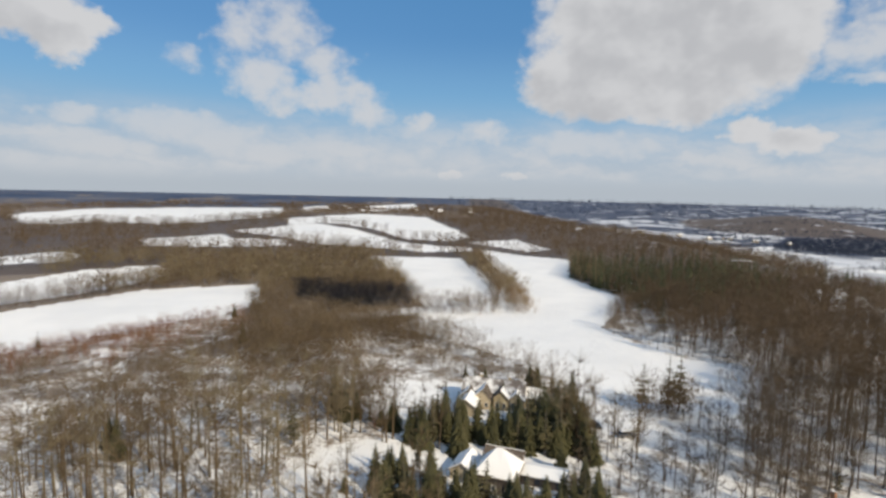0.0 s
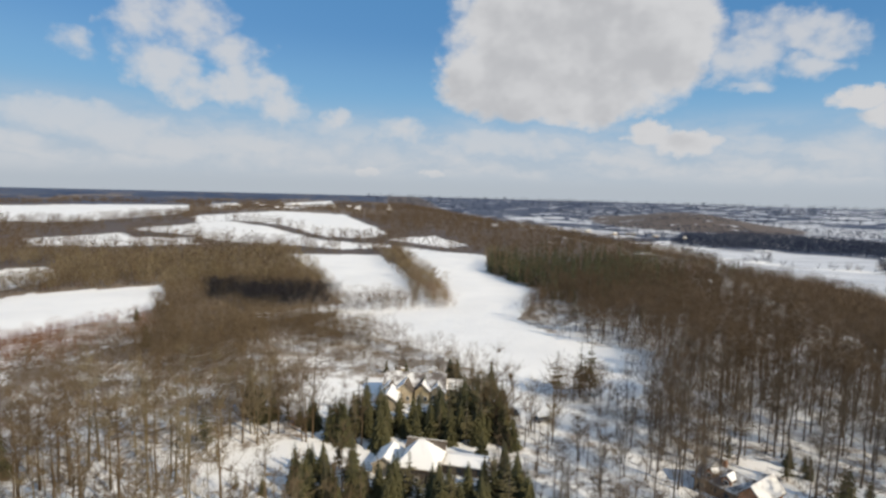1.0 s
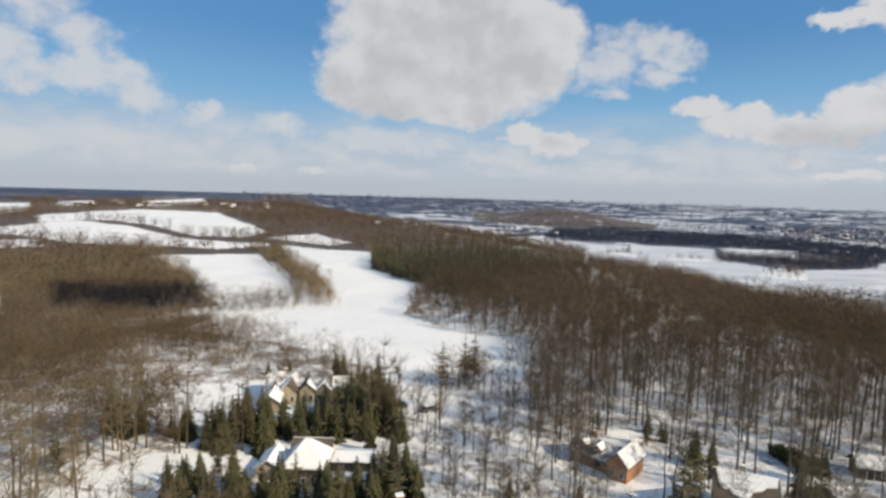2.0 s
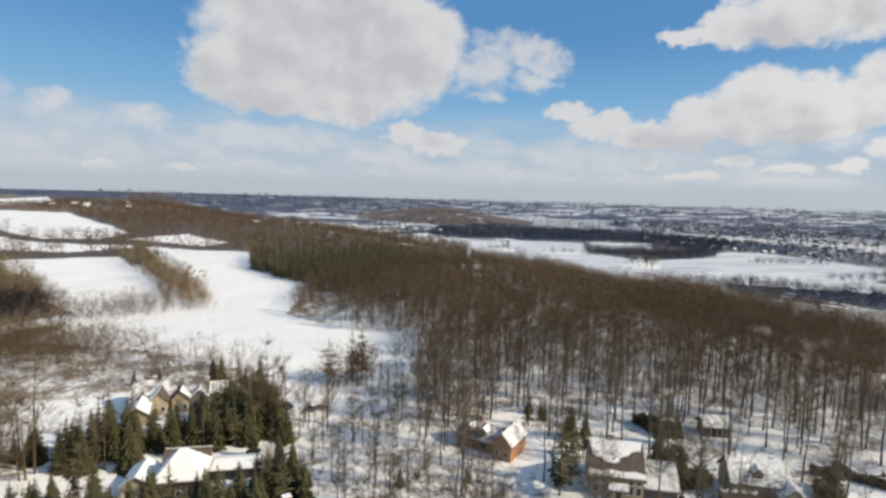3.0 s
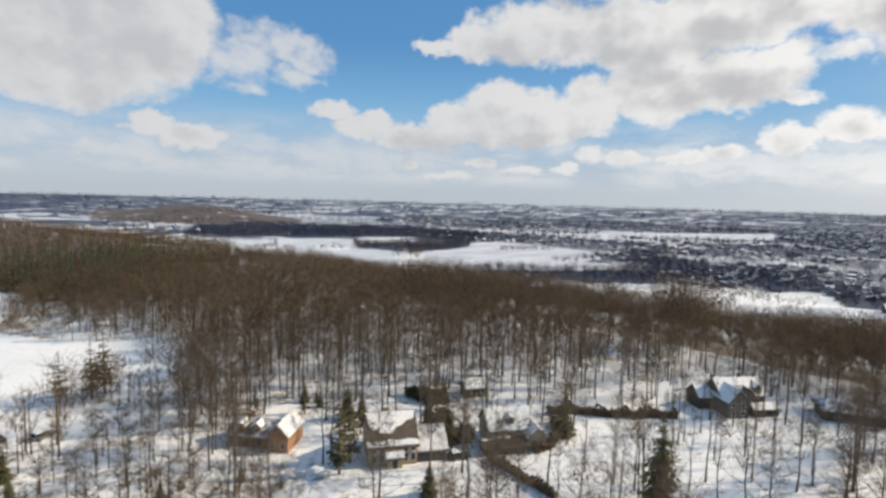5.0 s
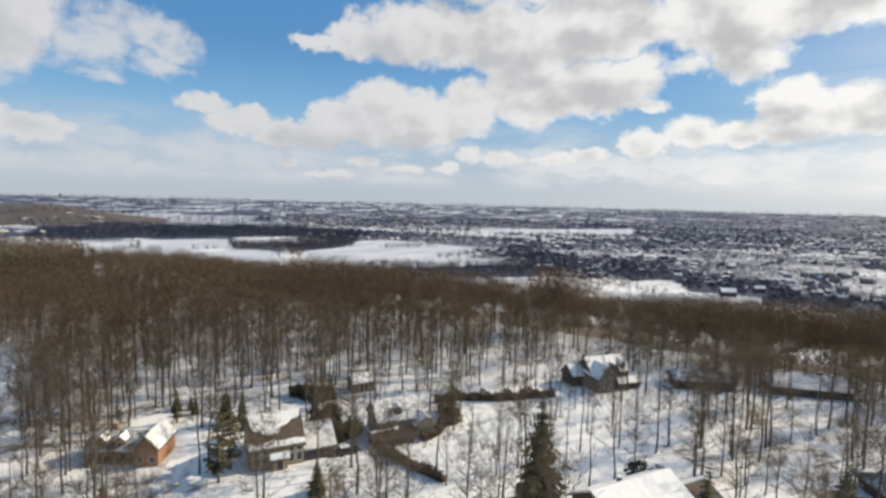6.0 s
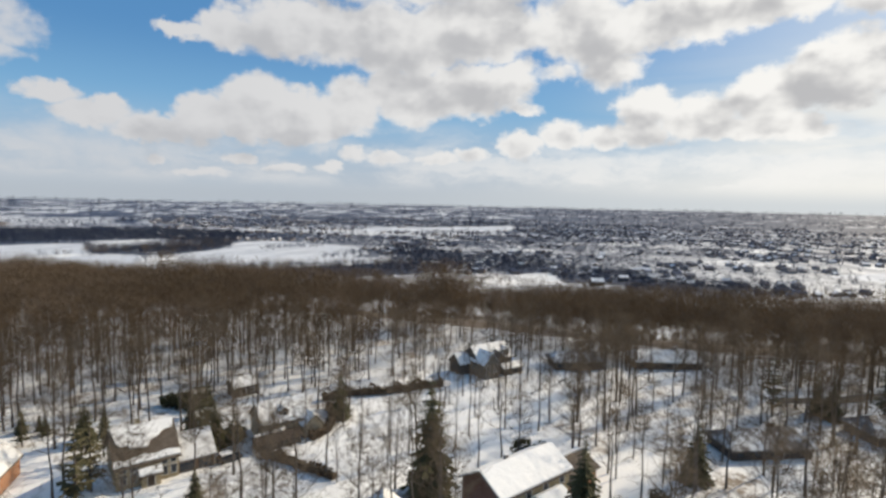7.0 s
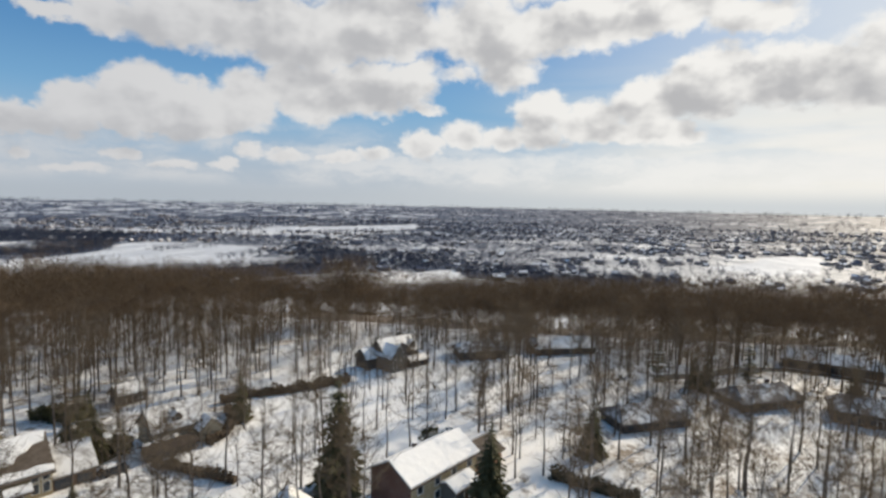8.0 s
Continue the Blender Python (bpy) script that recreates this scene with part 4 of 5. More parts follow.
tagged(new("young_growth", bulk("young_growth", *sown(saplings, np.stack([x, y, tall * (0.8 + 0.5 * rng.rand(len(x)))], 1)[keep], rng), TWIG_FAR)), "brown leafless saplings at the forest's edge", "saplings", kind="stuff")
# --- brush along the forest's edge, and slimmer trees under its crowns
x, y = spread(rng, 28, 130, 130, 310, 4.2)
r, az = polar(x, y)
keep = (az > 7) & (az < 27) & (r > 170) & ~is_open(x, y, False) & (past_brow(x, y) < -10) & (rng.rand(len(x)) < 0.8)
tagged(new("edge_brush", bulk("edge_brush", *sown(bushes, np.stack([x, y, 0.75 + 0.45 * rng.rand(len(x))], 1)[keep], rng), TWIG_FAR)), "leafless brush along the forest's edge", "brush", kind="stuff")
slim = [fuzzy(300 + k, 14 + k, 3.0, 130, 0.04, 2.4, 0.3) for k in range(4)]
x, y = spread(rng, 40, 200, -130, 230, 5.4)
r, az = polar(x, y)
s = past_brow(x, y)
keep = (az > 21) & (az < 128) & (r > np.interp(az, [21, 32, 36, 62, 80, 95], [116, 120, 150, 150, 160, 168])) & (s < 8) & ~in_yard(x, y, 1.1) & (rng.rand(len(x)) < np.interp(az, [21, 34, 40, 80], [0.8, 0.7, 0.45, 0.4]))
tagged(new("understorey", bulk("understorey", *sown(slim, np.stack([x, y, np.interp(az, [50, 66], [1.0, 0.75]) * (0.8 + 0.35 * rng.rand(len(x)))], 1)[keep], rng), TWIG_FAR)), "slim leafless trees beneath the forest crowns", "trees", kind="stuff")
x, y = spread(rng, 140, 250, -330, 60, 4.8)
r, az = polar(x, y)
s = past_brow(x, y)
keep = (az > 80) & (az < 130) & (s > -14) & (s < 45) & ~in_yard(x, y)
tagged(new("brow_forest", bulk("brow_forest", *sown(slim, np.stack([x, y, 0.9 + 0.35 * rng.rand(len(x))], 1)[keep], rng), TWIG_FAR)), "dense leafless brown trees along the brow", "forest", kind="stuff")
clump = np.array([(33 + 11 * rng.rand(), 138 + 9 * rng.rand(), 0.8 + 0.4 * rng.rand()) for _ in range(26)])
tagged(new("grove", bulk("grove", *sown(bushes, clump, rng), TWIG_FAR)), "small grove of leafless trees round the pines in the snow", "grove", kind="stuff")

# --- hedgerow that divides the big field
x, y = spread(rng, -75, 15, 215, 490, 3.0)
along = np.interp(y, [255, 267, 300, 366, 480], [4, -1, -7, -22, -44])
keep = (np.abs(x - along) < np.interp(y, [255, 290, 330, 480], [4.5, 8, 5, 2.5])) & (y > 258) & (rng.rand(len(x)) < 0.9)
foot = (np.abs(y - np.interp(x, [-52, 2], [243, 257])) < 1.5) & (rng.rand(len(x)) < 0.6) & (x > -60) & (x < 4)
row = np.stack([x, y, np.where(foot, 0.25 + 0.15 * rng.rand(len(x)), 0.45 + 0.45 * rng.rand(len(x)))], 1)[keep | foot]
tagged(new("hedgerow", bulk("hedgerow", *sown(bushes, row, rng), HEDGEROW)), "overgrown orange-brown hedgerow across the snowy field", "hedgerow", kind="stuff")

# --- woods farther off on the plateau and down the slope
x, y = spread(rng, -1250, 420, 240, 2300, 11.5)
r, az = polar(x, y)
s = past_brow(x, y)
keep = (az > -52) & (az < 27) & (s < 330) & ~is_open(x, y) & (r > np.where(az < 10, 325, 330)) & (r < 2250)
keep &= (rng.rand(len(x)) < np.interp(r, [330, 700, 2200], [1.0, 0.8, 0.45])) & ((az > -7) | (rolls(x, y, 60) + 0.6 * rolls(x, y, 140) > -0.5))
woods = np.stack([x, y, 0.8 + 0.5 * rng.rand(len(x))], 1)[keep]
clumps = [fuzzy(100 + k, 12.5, 4.6, 40, 0.15, 4.0, 0.12) for k in range(5)]
tagged(new("far_woods", bulk("far_woods", *sown(clumps, woods, rng), TWIG_FAR)), "distant leafless brown woods", "woods", kind="stuff")
x, y = spread(rng, -330, 60, 250, 480, 6.5)
r, az = polar(x, y)
keep = (az > -45) & (az < 8) & ~is_open(x, y) & ~inside(x, y, SHADED_WOOD) & (r > 290) & (r < 480)
tagged(new("far_thicket", bulk("far_thicket", *sown(clumps, np.stack([x, y, 0.6 + 0.4 * rng.rand(len(x))], 1)[keep], rng), OLIVE_SCRUB)), "olive-brown leafless thicket beyond the fields", "thicket", kind="stuff")

# the wood lying in cloud shadow: the shade is in its twig colour
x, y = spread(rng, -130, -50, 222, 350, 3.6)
keep = ~is_open(x, y) & inside(x, y, SHADED_WOOD) & (rolls(x, y, 10) > -0.55)
tagged(new("alder_wood", bulk("alder_wood", *sown([fuzzy(130 + k, 9, 3.0, 90, 0.06, 2.6, 0.1) for k in range(4)], np.stack([x, y, 1.0 + 0.4 * rng.rand(len(x))], 1)[keep], rng), CLOUD_SHADED_TWIG)), "leafless wood beside the snowy field, darkened for cloud shadow", "wood", kind="stuff")

# --- pine block at the field's edge
firs = [joined(*conifer(140 + k, 13 + k, 3.0, 11, 8, 0.4, 0.3, 0.08, 1)) for k in range(5)]
x, y = spread(rng, 26, 150, 225, 420, 5.5)
r, az = polar(x, y)
keep = ~is_open(x, y) & (x > 30) & (y > 290 - 0.55 * (x - 30)) & (past_brow(x, y) < 30) & (rng.rand(len(x)) < np.interp(r, [240, 300, 330, 420], [0.2, 0.5, 1.0, 0.8])) & (az < 24)
tagged(new("pine_block", bulk("pine_block", *sown(firs, np.stack([x, y, 0.9 + 0.4 * rng.rand(len(x))], 1)[keep], rng), NEEDLES_FAR)), "dark stand of pines at the field's edge", "pines", kind="stuff")
x, y = spread(rng, 40, 150, 200, 420, 6.0)
keep = ~is_open(x, y) & (polar(x, y)[0] > 255) & (past_brow(x, y) < 60) & ~((x < 112) & (y > 288) & (rng.rand(len(x)) < 0.85))
tagged(new("field_edge_wood", bulk("field_edge_wood", *sown([fuzzy(120 + k, 12, 3.8, 110, 0.06, 2.9, 0.2) for k in range(4)], np.stack([x, y, 0.7 + 0.3 * rng.rand(len(x))], 1)[keep], rng), TWIG_FAR)), "leafless wood mixed among the pines", "wood", kind="stuff")

x, y = spread(rng, 60, 330, 180, 640, 15.0)
r, az = polar(x, y)
keep = ~is_open(x, y) & (az > 9) & (az < 33) & (r > 235) & (past_brow(x, y) < 150) & (rng.rand(len(x)) < 0.5)
tagged(new("scattered_pines", bulk("scattered_pines", *sown(firs, np.stack([x, y, 0.68 + 0.3 * rng.rand(len(x))], 1)[keep], rng), NEEDLES_FAR)), "scattered dark pines among the leafless woods", "pines", kind="stuff")

# --- single evergreens: x, y, height
YARD_SPRUCES = [
    (-45, 126, 11), (-39, 124, 7), (-50, 111, 7), (-85, 99, 7), (-80, 95, 8.5), (-47.4, 107, 9), (-41, 122, 9), (-29, 119.5, 7), (-157, 153.5, 7), (-99, 179, 7.5), (-123, 216, 5.5), (-35, 122, 5), (-32, 121, 5), (-28, 119, 7), (-23, 117, 8), (-20, 112, 8), (-16, 98, 8), (-19, 125, 9), (-17, 124, 10),
    (-14, 125, 8), (-5, 124, 6.5), (-2, 123, 6), (2, 124, 6.5), (4, 127, 9), (6, 127, 11), (9, 127, 11), (12, 127, 13), (14, 115, 8), (14, 144, 9), (9, 148, 8), (5, 152, 8),
]
LANE_SPRUCES = [
    (3, 154, 7), (0, 88, 4), (4, 86, 6), (8, 91, 6), (10, 93, 8), (13, 100, 6), (15, 97, 6), (-36, 93, 3), (-31, 92, 3), (-16, 159, 4), (-13, 156, 4), (-10, 158, 4),
    (-4, 139, 6), (60, 108, 6), (72, 107, 4), (74, 105, 3), (76, 97, 5), (77, 92, 5), (32, 87, 3), (35, 87, 3), (16, 112, 7), (11, 130, 10), (-1, 130, 5.5), (-9, 88, 5), (-13, 92, 6),
]
VILLAGE_SPRUCES = [
    (38, 143, 13), (32, 144, 11), (41, 144, 14), (68, 101, 7), (73, 102, 4), (73, 92, 7), (70, 84, 8), (57, 74, 13), (61, 76, 12), (91, 82, 9), (83, 73, 9), (80, 69, 8), (42, 81, 4), (63, 58, 5),
    (32, 87, 2), (36, 88, 2), (100, 54, 9), (99, 53, 3), (77, 26, 16.6), (75, 3, 12.2), (77.5, 69, 8), (80, 64.5, 8), (82, 76, 8.5), (97, -14, 9), (134, -34, 14), (140, -57, 13), (133, -77, 10), (106, -16, 7), (136, -46, 9), (139, -44, 8), (78, 70.5, 8), (76, 68.5, 7), (96, 84, 5), (47, 76.5, 2.5), (44, 84, 2.6),
]
spruce_kinds, pine_kinds = [], []
for k in range(4):
    (tv, tt), (cv, ct) = conifer(160 + k, 10, 2.6 + 0.4 * (k % 2), 22, 15, 0.36, 0.35, 0.04)
    spruce_kinds.append((bulk("trunk", tv, tt, BARK, True), bulk("crown", cv, ct, NEEDLES)))
    (tv, tt), (cv, ct) = conifer(180 + k, 10, 2.5, 13, 10, 0.1, 0.6, 0.16)
    pine_kinds.append((bulk("trunk", tv, tt, BARK, True), bulk("crown", cv, ct, OLIVE)))
# screens of evergreens round the two houses: x from, to, y from, to, spacing, height
screen = []
for x0, x1, y0, y1, gap, tall in ((2, 16, 115, 130, 3.0, 9.6), (-11, 2, 114.5, 127, 3.3, 6.6), (-22, -12, 112, 124, 3.0, 9.0), (-22, 15, 86, 92, 2.6, 7.2), (10, 17, 92, 106, 4.2, 6.4), (-24, -14, 91, 104, 3.4, 6.2), (-8, 18, 93, 94.5, 2.6, 3.4)):
    sx, sy = spread(rng, x0, x1, y0, y1, gap)
    screen += [(round(float(a), 1), round(float(b), 1), tall * (0.75 + 0.45 * rng.rand())) for a, b in zip(sx, sy) if not (-9 < a < 5 and 95 < b < 106)]
for n, (x, y, h) in enumerate(YARD_SPRUCES + LANE_SPRUCES + VILLAGE_SPRUCES + screen):
    h = h * (1.1 if x < 18 else 1.18) + 0.4
    pine = (x, y) in ((38, 143), (32, 144), (41, 144), (57, 74), (61, 76), (83, 73), (140, -57)) or n % 3 == 2 and (x, y) not in ((77, 26), (75, 3))
    if pine:
        plant("pine", pine_kinds, n % 4, x, y, h / 10, "olive-green ragged pine tree in the snow", "pine tree", "evergreens")
    else:
        plant("spruce", spruce_kinds, n % 4, x, y, h / 10, "dark green spruce with drooping boughs in the snow", "spruce tree", "evergreens")

# ---------------------------------------------------------------- houses


def rect(l, w):
    return [(-l / 2, -w / 2), (l / 2, -w / 2), (l / 2, w / 2), (-l / 2, w / 2)]


def place_block(dx, dy, turn):
    c, s = math.cos(radians(turn)), math.sin(radians(turn))
    return lambda p: (dx + p[0] * c - p[1] * s, dy + p[0] * s + p[1] * c, p[2])


def block(root, dx, dy, turn, l, w, h, rise, walls, roof, snow="both", hip=0.0, base=0.0, over=0.5, cover=None):
    """A gabled or hipped wing: ridge along its own x. snow: both, front (its -y side), back or none."""
    at = place_block(dx, dy, turn)
    g = Geo()
    low, high = [at((*p, base - 0.6)) for p in rect(l, w)], [at((*p, base + h)) for p in rect(l, w)]
    g.solid(low, high)
    if not hip:
        for sx in (-1, 1):
            e = sx * l / 2
            g.solid([at((e, -w / 2, base + h)), at((e, w / 2, base + h)), at((e, 0, base + h + rise))],
                    [at((e - sx * 0.25, -w / 2, base + h)), at((e - sx * 0.25, w / 2, base + h)), at((e - sx * 0.25, 0, base + h + rise))])
    part("wall", g, walls, root)
    slope = rise / (w / 2)
    drop = over * slope
    half = l / 2 + over

    def sheet(lift, thick, inset, side):
        """One pitch of the roof as a slab."""
        ye, yr = side * (w / 2 + over - inset), side * 0.0
        ze, zr = base + h - drop + lift + inset * slope, base + h + rise + lift
        e, rdg = half - inset, half - inset - hip * (w / 2 + over)
        loop = [(-e, ye, ze), (e, ye, ze), (rdg, yr, zr), (-rdg, yr, zr)]
        return [at(p) for p in loop], [at((p[0], p[1], p[2] + thick)) for p in loop]

    def end(lift, thick, inset, sx):
        e, rdg = half - inset, half - inset - hip * (w / 2 + over)
        ze, zr = base + h - drop + lift + inset * slope, base + h + rise + lift
        ye = w / 2 + over - inset
        loop = [(sx * e, -ye, ze), (sx * e, ye, ze), (sx * rdg, 0, zr)]
        return [at(p) for p in loop], [at((p[0], p[1], p[2] + thick)) for p in loop]

    g = Geo()
    for side in (-1, 1):
        g.solid(*sheet(0.02, 0.2, 0.0, side))
    if hip:
        for sx in (-1, 1):
            g.solid(*end(0.02, 0.2, 0.0, sx))
    part("roof", g, roof, root)
    if snow != "none":
        g = Geo()
        for side in (-1, 1):
            if snow == "both" or (snow == "front") == (side < 0):
                g.solid(*sheet(0.225, 0.24, 0.12, side))
        if hip and snow == "both":
            for sx in (-1, 1):
                g.solid(*end(0.225, 0.24, 0.12, sx))
        part("roof_snow", g, cover or SNOW, root, "thin patchy snow" if cover else "white snow blanket")


def opening(root, dx, dy, turn, side, u, z, w, h, l, wid, frame_mat=None, door=False):
    """A framed window or a door on one wall of a wing. side: front (-y), back, left (-x) or right."""
    at = place_block(dx, dy, turn)
    deg = {"front": 0, "right": 90, "back": 180, "left": 270}[side]
    off = wid / 2 if side in ("front", "back") else l / 2
    c, s = math.cos(radians(deg)), math.sin(radians(deg))

    def on(p):
        x, y = p[0], -off - p[1]
        return at((x * c - y * s, x * s + y * c, p[2]))

    def slab(g, x0, x1, z0, z1, d0, d1):
        g.solid([on((x0, d0, z0)), on((x1, d0, z0)), on((x1, d1, z0)), on((x0, d1, z0))], [on((x0, d0, z1)), on((x1, d0, z1)), on((x1, d1, z1)), on((x0, d1, z1))])

    g, f = Geo(), 0.1
    for x0, x1, z0, z1 in ((u - w / 2 - f, u - w / 2, z - f, z + h + f), (u + w / 2, u + w / 2 + f, z - f, z + h + f), (u - w / 2, u + w / 2, z + h, z + h + f), (u - w / 2, u + w / 2, z - f, z)):
        slab(g, x0, x1, z0, z1, 0.003, 0.09)
    ob = part("door" if door else "window", g, frame_mat or TRIM, root)
    g = Geo()
    slab(g, u - w / 2, u + w / 2, z, z + h, 0.003, 0.04)
    part("panel" if door else "pane", g, DARK_TRIM if door else GLASS, ob)


def row_of(root, dx, dy, turn, side, l, wid, zs, n, w=1.1, h=1.3, frame_mat=None):
    span = l if side in ("front", "back") else wid
    for z in zs:
        for k in range(n):
            opening(root, dx, dy, turn, side, -span / 2 + span * (k + 0.5) / n, z, w, h, l, wid, frame_mat)


def chimney(root, x, y, z, tall, mat, size=0.9):
    g = Geo()
    g.box(x, y, z, size, size * 0.8, tall)
    ob = part("chimney", g, mat, root)
    g = Geo()
    g.box(x, y, z + tall + 0.003, size + 0.18, size * 0.8 + 0.18, 0.12)
    part("cap", g, SNOW, ob, "snow on the chimney cap")


def dormer(root, dx, dy, turn, u, v, z, w, deep, h, walls, roof, glass_side="front"):
    """A small gabled dormer whose front looks to -y of its wing."""
    at = place_block(dx, dy, turn)
    q = at((u, v, 0))
    block(root, q[0], q[1], turn + 90, deep, w, h, w * 0.42, walls, roof, "both", 0.0, z, 0.25)
    opening(root, q[0], q[1], turn + 90, "left", 0, z + 0.4, w * 0.45, h * 0.6, deep, w)


def house(label, x, y, turn, size=1.0):
    return thing("house", pose(x, y, float(land(x, y)), 0, 0, turn) @ Matrix.Scale(size, 4), label, "house", "houses on the plateau")


# brick house with the snowy gable roof nearest the drone
H = house("red-brick house with a snow-covered gable roof", 80.4, 13.2, -33)
block(H, 0, 0, 0, 15.0, 8.2, 4.7, 2.3, BRICK, SHINGLE)
block(H, 1.5, -5.2, 0, 5.0, 3.4, 2.4, 0.8, GREY_STONE, SHINGLE)
block(H, 11.4, -0.5, 0, 7.5, 6.5, 2.6, 1.5, ORANGE_BRICK, SHINGLE, "back")
facing = Geo()
facing.box(0, -4.112, -0.5, 14.9, 0.02, 5.15)
part("wall_facing", facing, STONE, H, "tan stone facing")
row_of(H, 0, 0, 0, "front", 15.0, 8.2, (0.8, 3.0), 4)
opening(H, 1.5, -5.2, 0, "front", 0, 0.02, 1.0, 2.1, 5.0, 3.4, None, True)
chimney(H, -1.0, 1.5, 6.0, 1.3, DARK_SIDING, 0.6)

# brown gable whose peak just shows below the brick house
Q_ = house("small house with a brown gable and a snowy roof", 64.6, 28.4, 24)
block(Q_, 0, 0, 0, 8.4, 6.0, 2.6, 2.2, BROWN_SIDING, SHINGLE)
row_of(Q_, 0, 0, 0, "front", 8.4, 6.0, (0.8,), 3)

# big grey stone house at the brow
E_ = house("large grey stone house with steep gables and dark roofs under snow", 144.0, 32.6, -40, 0.76)
block(E_, 0, 0, 0, 15.0, 9.0, 5.4, 4.2, DARK_SIDING, DARK_SHINGLE)
block(E_, -4.6, -4.0, 90, 9.0, 6.4, 5.0, 3.6, GREY_STONE, DARK_SHINGLE)
block(E_, 1.0, -3.6, 90, 5.0, 4.4, 4.8, 3.0, DARK_SIDING, DARK_SHINGLE, "front")
block(E_, 5.4, -6.2, 0, 8.4, 3.8, 2.3, 1.2, DARK_SIDING, DARK_SHINGLE)
block(E_, -9.0, 3.0, 0, 6.5, 7.0, 3.8, 3.0, DARK_SIDING, DARK_SHINGLE)
dormer(E_, 0, 0, 0, 5.0, -2.8, 6.0, 2.2, 3.0, 1.6, DARK_SIDING, DARK_SHINGLE)
row_of(E_, 0, 0, 0, "right", 15.0, 9.0, (0.9, 3.4), 2)
row_of(E_, -4.6, -4.0, 90, "left", 9.0, 6.4, (0.9, 3.5), 2)
row_of(E_, 5.4, -6.2, 0, "front", 8.4, 3.8, (0.5,), 4, 1.2, 1.7, DARK_TRIM)
chimney(E_, 3.0, 2.2, 7.5, 3.4, GREY_STONE)
chimney(E_, -6.0, 3.0, 6.5, 3.6, GREY_STONE)

# buff stone house with the bright white roof
B_ = house("buff stone house with brown roof half cleared of snow", 68.2, 73.2, -34, 0.84)
block(B_, 0, 1.2, 0, 10.6, 12.4, 4.3, 5.0, STONE, SHINGLE, "back")
at_b = place_block(0, 1.2, 0)


def on_roof(u, f):
    """A place on the front pitch: u along the ridge, f from eaves to ridge."""
    return at_b((u, -6.55 + 6.5 * f, 4.36 + 5.24 * f))


def drift_patch(low, high):
    """A sheet of roof snow with a ragged lower edge."""
    g = Geo()
    ring = [on_roof(u, f) for u, f in low] + [on_roof(u, f) for u, f in reversed(high)]
    g.solid(ring, [(p[0], p[1], p[2] + 0.22) for p in ring])
    part("roof_snow", g, SNOW, B_, "ragged snow sliding down the roof")


drift_patch([(-5.7, 0.02), (5.7, 0.02)], [(-5.7, 0.17), (-3.1, 0.14), (-1.0, 0.2), (1.4, 0.15), (3.6, 0.19), (5.7, 0.14)])
drift_patch([(-4.9, 0.62), (-4.2, 0.5), (-3.2, 0.52), (-2.6, 0.4), (-0.8, 0.37), (0.4, 0.4), (1.0, 0.55), (2.4, 0.6), (3.4, 0.72), (5.2, 0.76)], [(-5.4, 0.99), (5.6, 0.99)])
block(B_, 8.6, 0.0, 0, 7.0, 9.0, 2.6, 3.6, BROWN_SIDING, SHINGLE, "both", 0.0, 0.0, 0.5, PATCHY)
block(B_, 0.2, -5.7, 0, 3.2, 1.6, 2.5, 0.6, STONE, SHINGLE)
for u in (-4.2, -2.5, 2.8, 4.4):
    opening(B_, 0, 1.2, 0, "front", u, 0.9, 1.0, 1.7, 10.6, 12.4)
    opening(B_, 0, 1.2, 0, "front", u, 3.1, 1.0, 0.9, 10.6, 12.4)
opening(B_, 0.2, -5.7, 0, "front", 0, 0.02, 1.2, 2.05, 3.2, 1.6, None, True)
row_of(B_, 8.6, 0.0, 0, "front", 7.0, 9.0, (0.3,), 2, 2.4, 1.9, DARK_TRIM)
chimney(B_, -0.6, 2.6, 8.0, 2.4, STONE)

# orange brick house among the trees
A_ = house("orange brick house with brown eaves and a snowy roof", 54.8, 95.0, -55, 0.8)
block(A_, -1.5, 0, 0, 12.5, 8.0, 2.9, 2.6, BROWN_SIDING, SHINGLE, "both", 0.0, 0.0, 0.5, DUSTED)
block(A_, 5.6, -0.6, 90, 9.5, 5.0, 4.0, 2.6, ORANGE_BRICK, SHINGLE, "both", 0.0, 0.0, 0.5, PATCHY)
dormer(A_, -1.5, 0, 0, -3.2, -1.8, 3.4, 2.2, 3.0, 1.3, ORANGE_BRICK, SHINGLE)
dormer(A_, -1.5, 0, 0, 0.8, -1.8, 3.4, 2.2, 3.0, 1.3, ORANGE_BRICK, SHINGLE)
row_of(A_, -1.5, 0, 0, "front", 12.5, 8.0, (0.9,), 4, 1.3, 1.2, DARK_TRIM)
row_of(A_, 5.6, -0.6, 90, "left", 9.5, 5.0, (0.9,), 2)
chimney(A_, -4.0, 2.2, 4.6, 2.2, ORANGE_BRICK)

# pale-roofed house behind the pines and its brown wing
C_ = house("tan house with white dormered roof and a brown lower wing", 88.5, 61.5, -35, 0.8)
block(C_, 1.5, 1.5, 0, 12.0, 9.0, 4.2, 3.8, SIDING, SHINGLE)
block(C_, -2.0, -5.2, 0, 10.0, 4.4, 1.9, 0.7, DARK_SIDING, DARK_TRIM, "none")
for k in range(4):
    block(C_, -6.2 + 2.0 * k, -4.2 + 0.2 * k, 15 * k, 1.3, 0.9, 0.25, 0.2, SNOW, SNOW, "none", 0.0, 2.4, 0.1)
block(C_, 7.0, -2.2, 90, 7.0, 5.0, 3.0, 2.2, SIDING, SHINGLE)
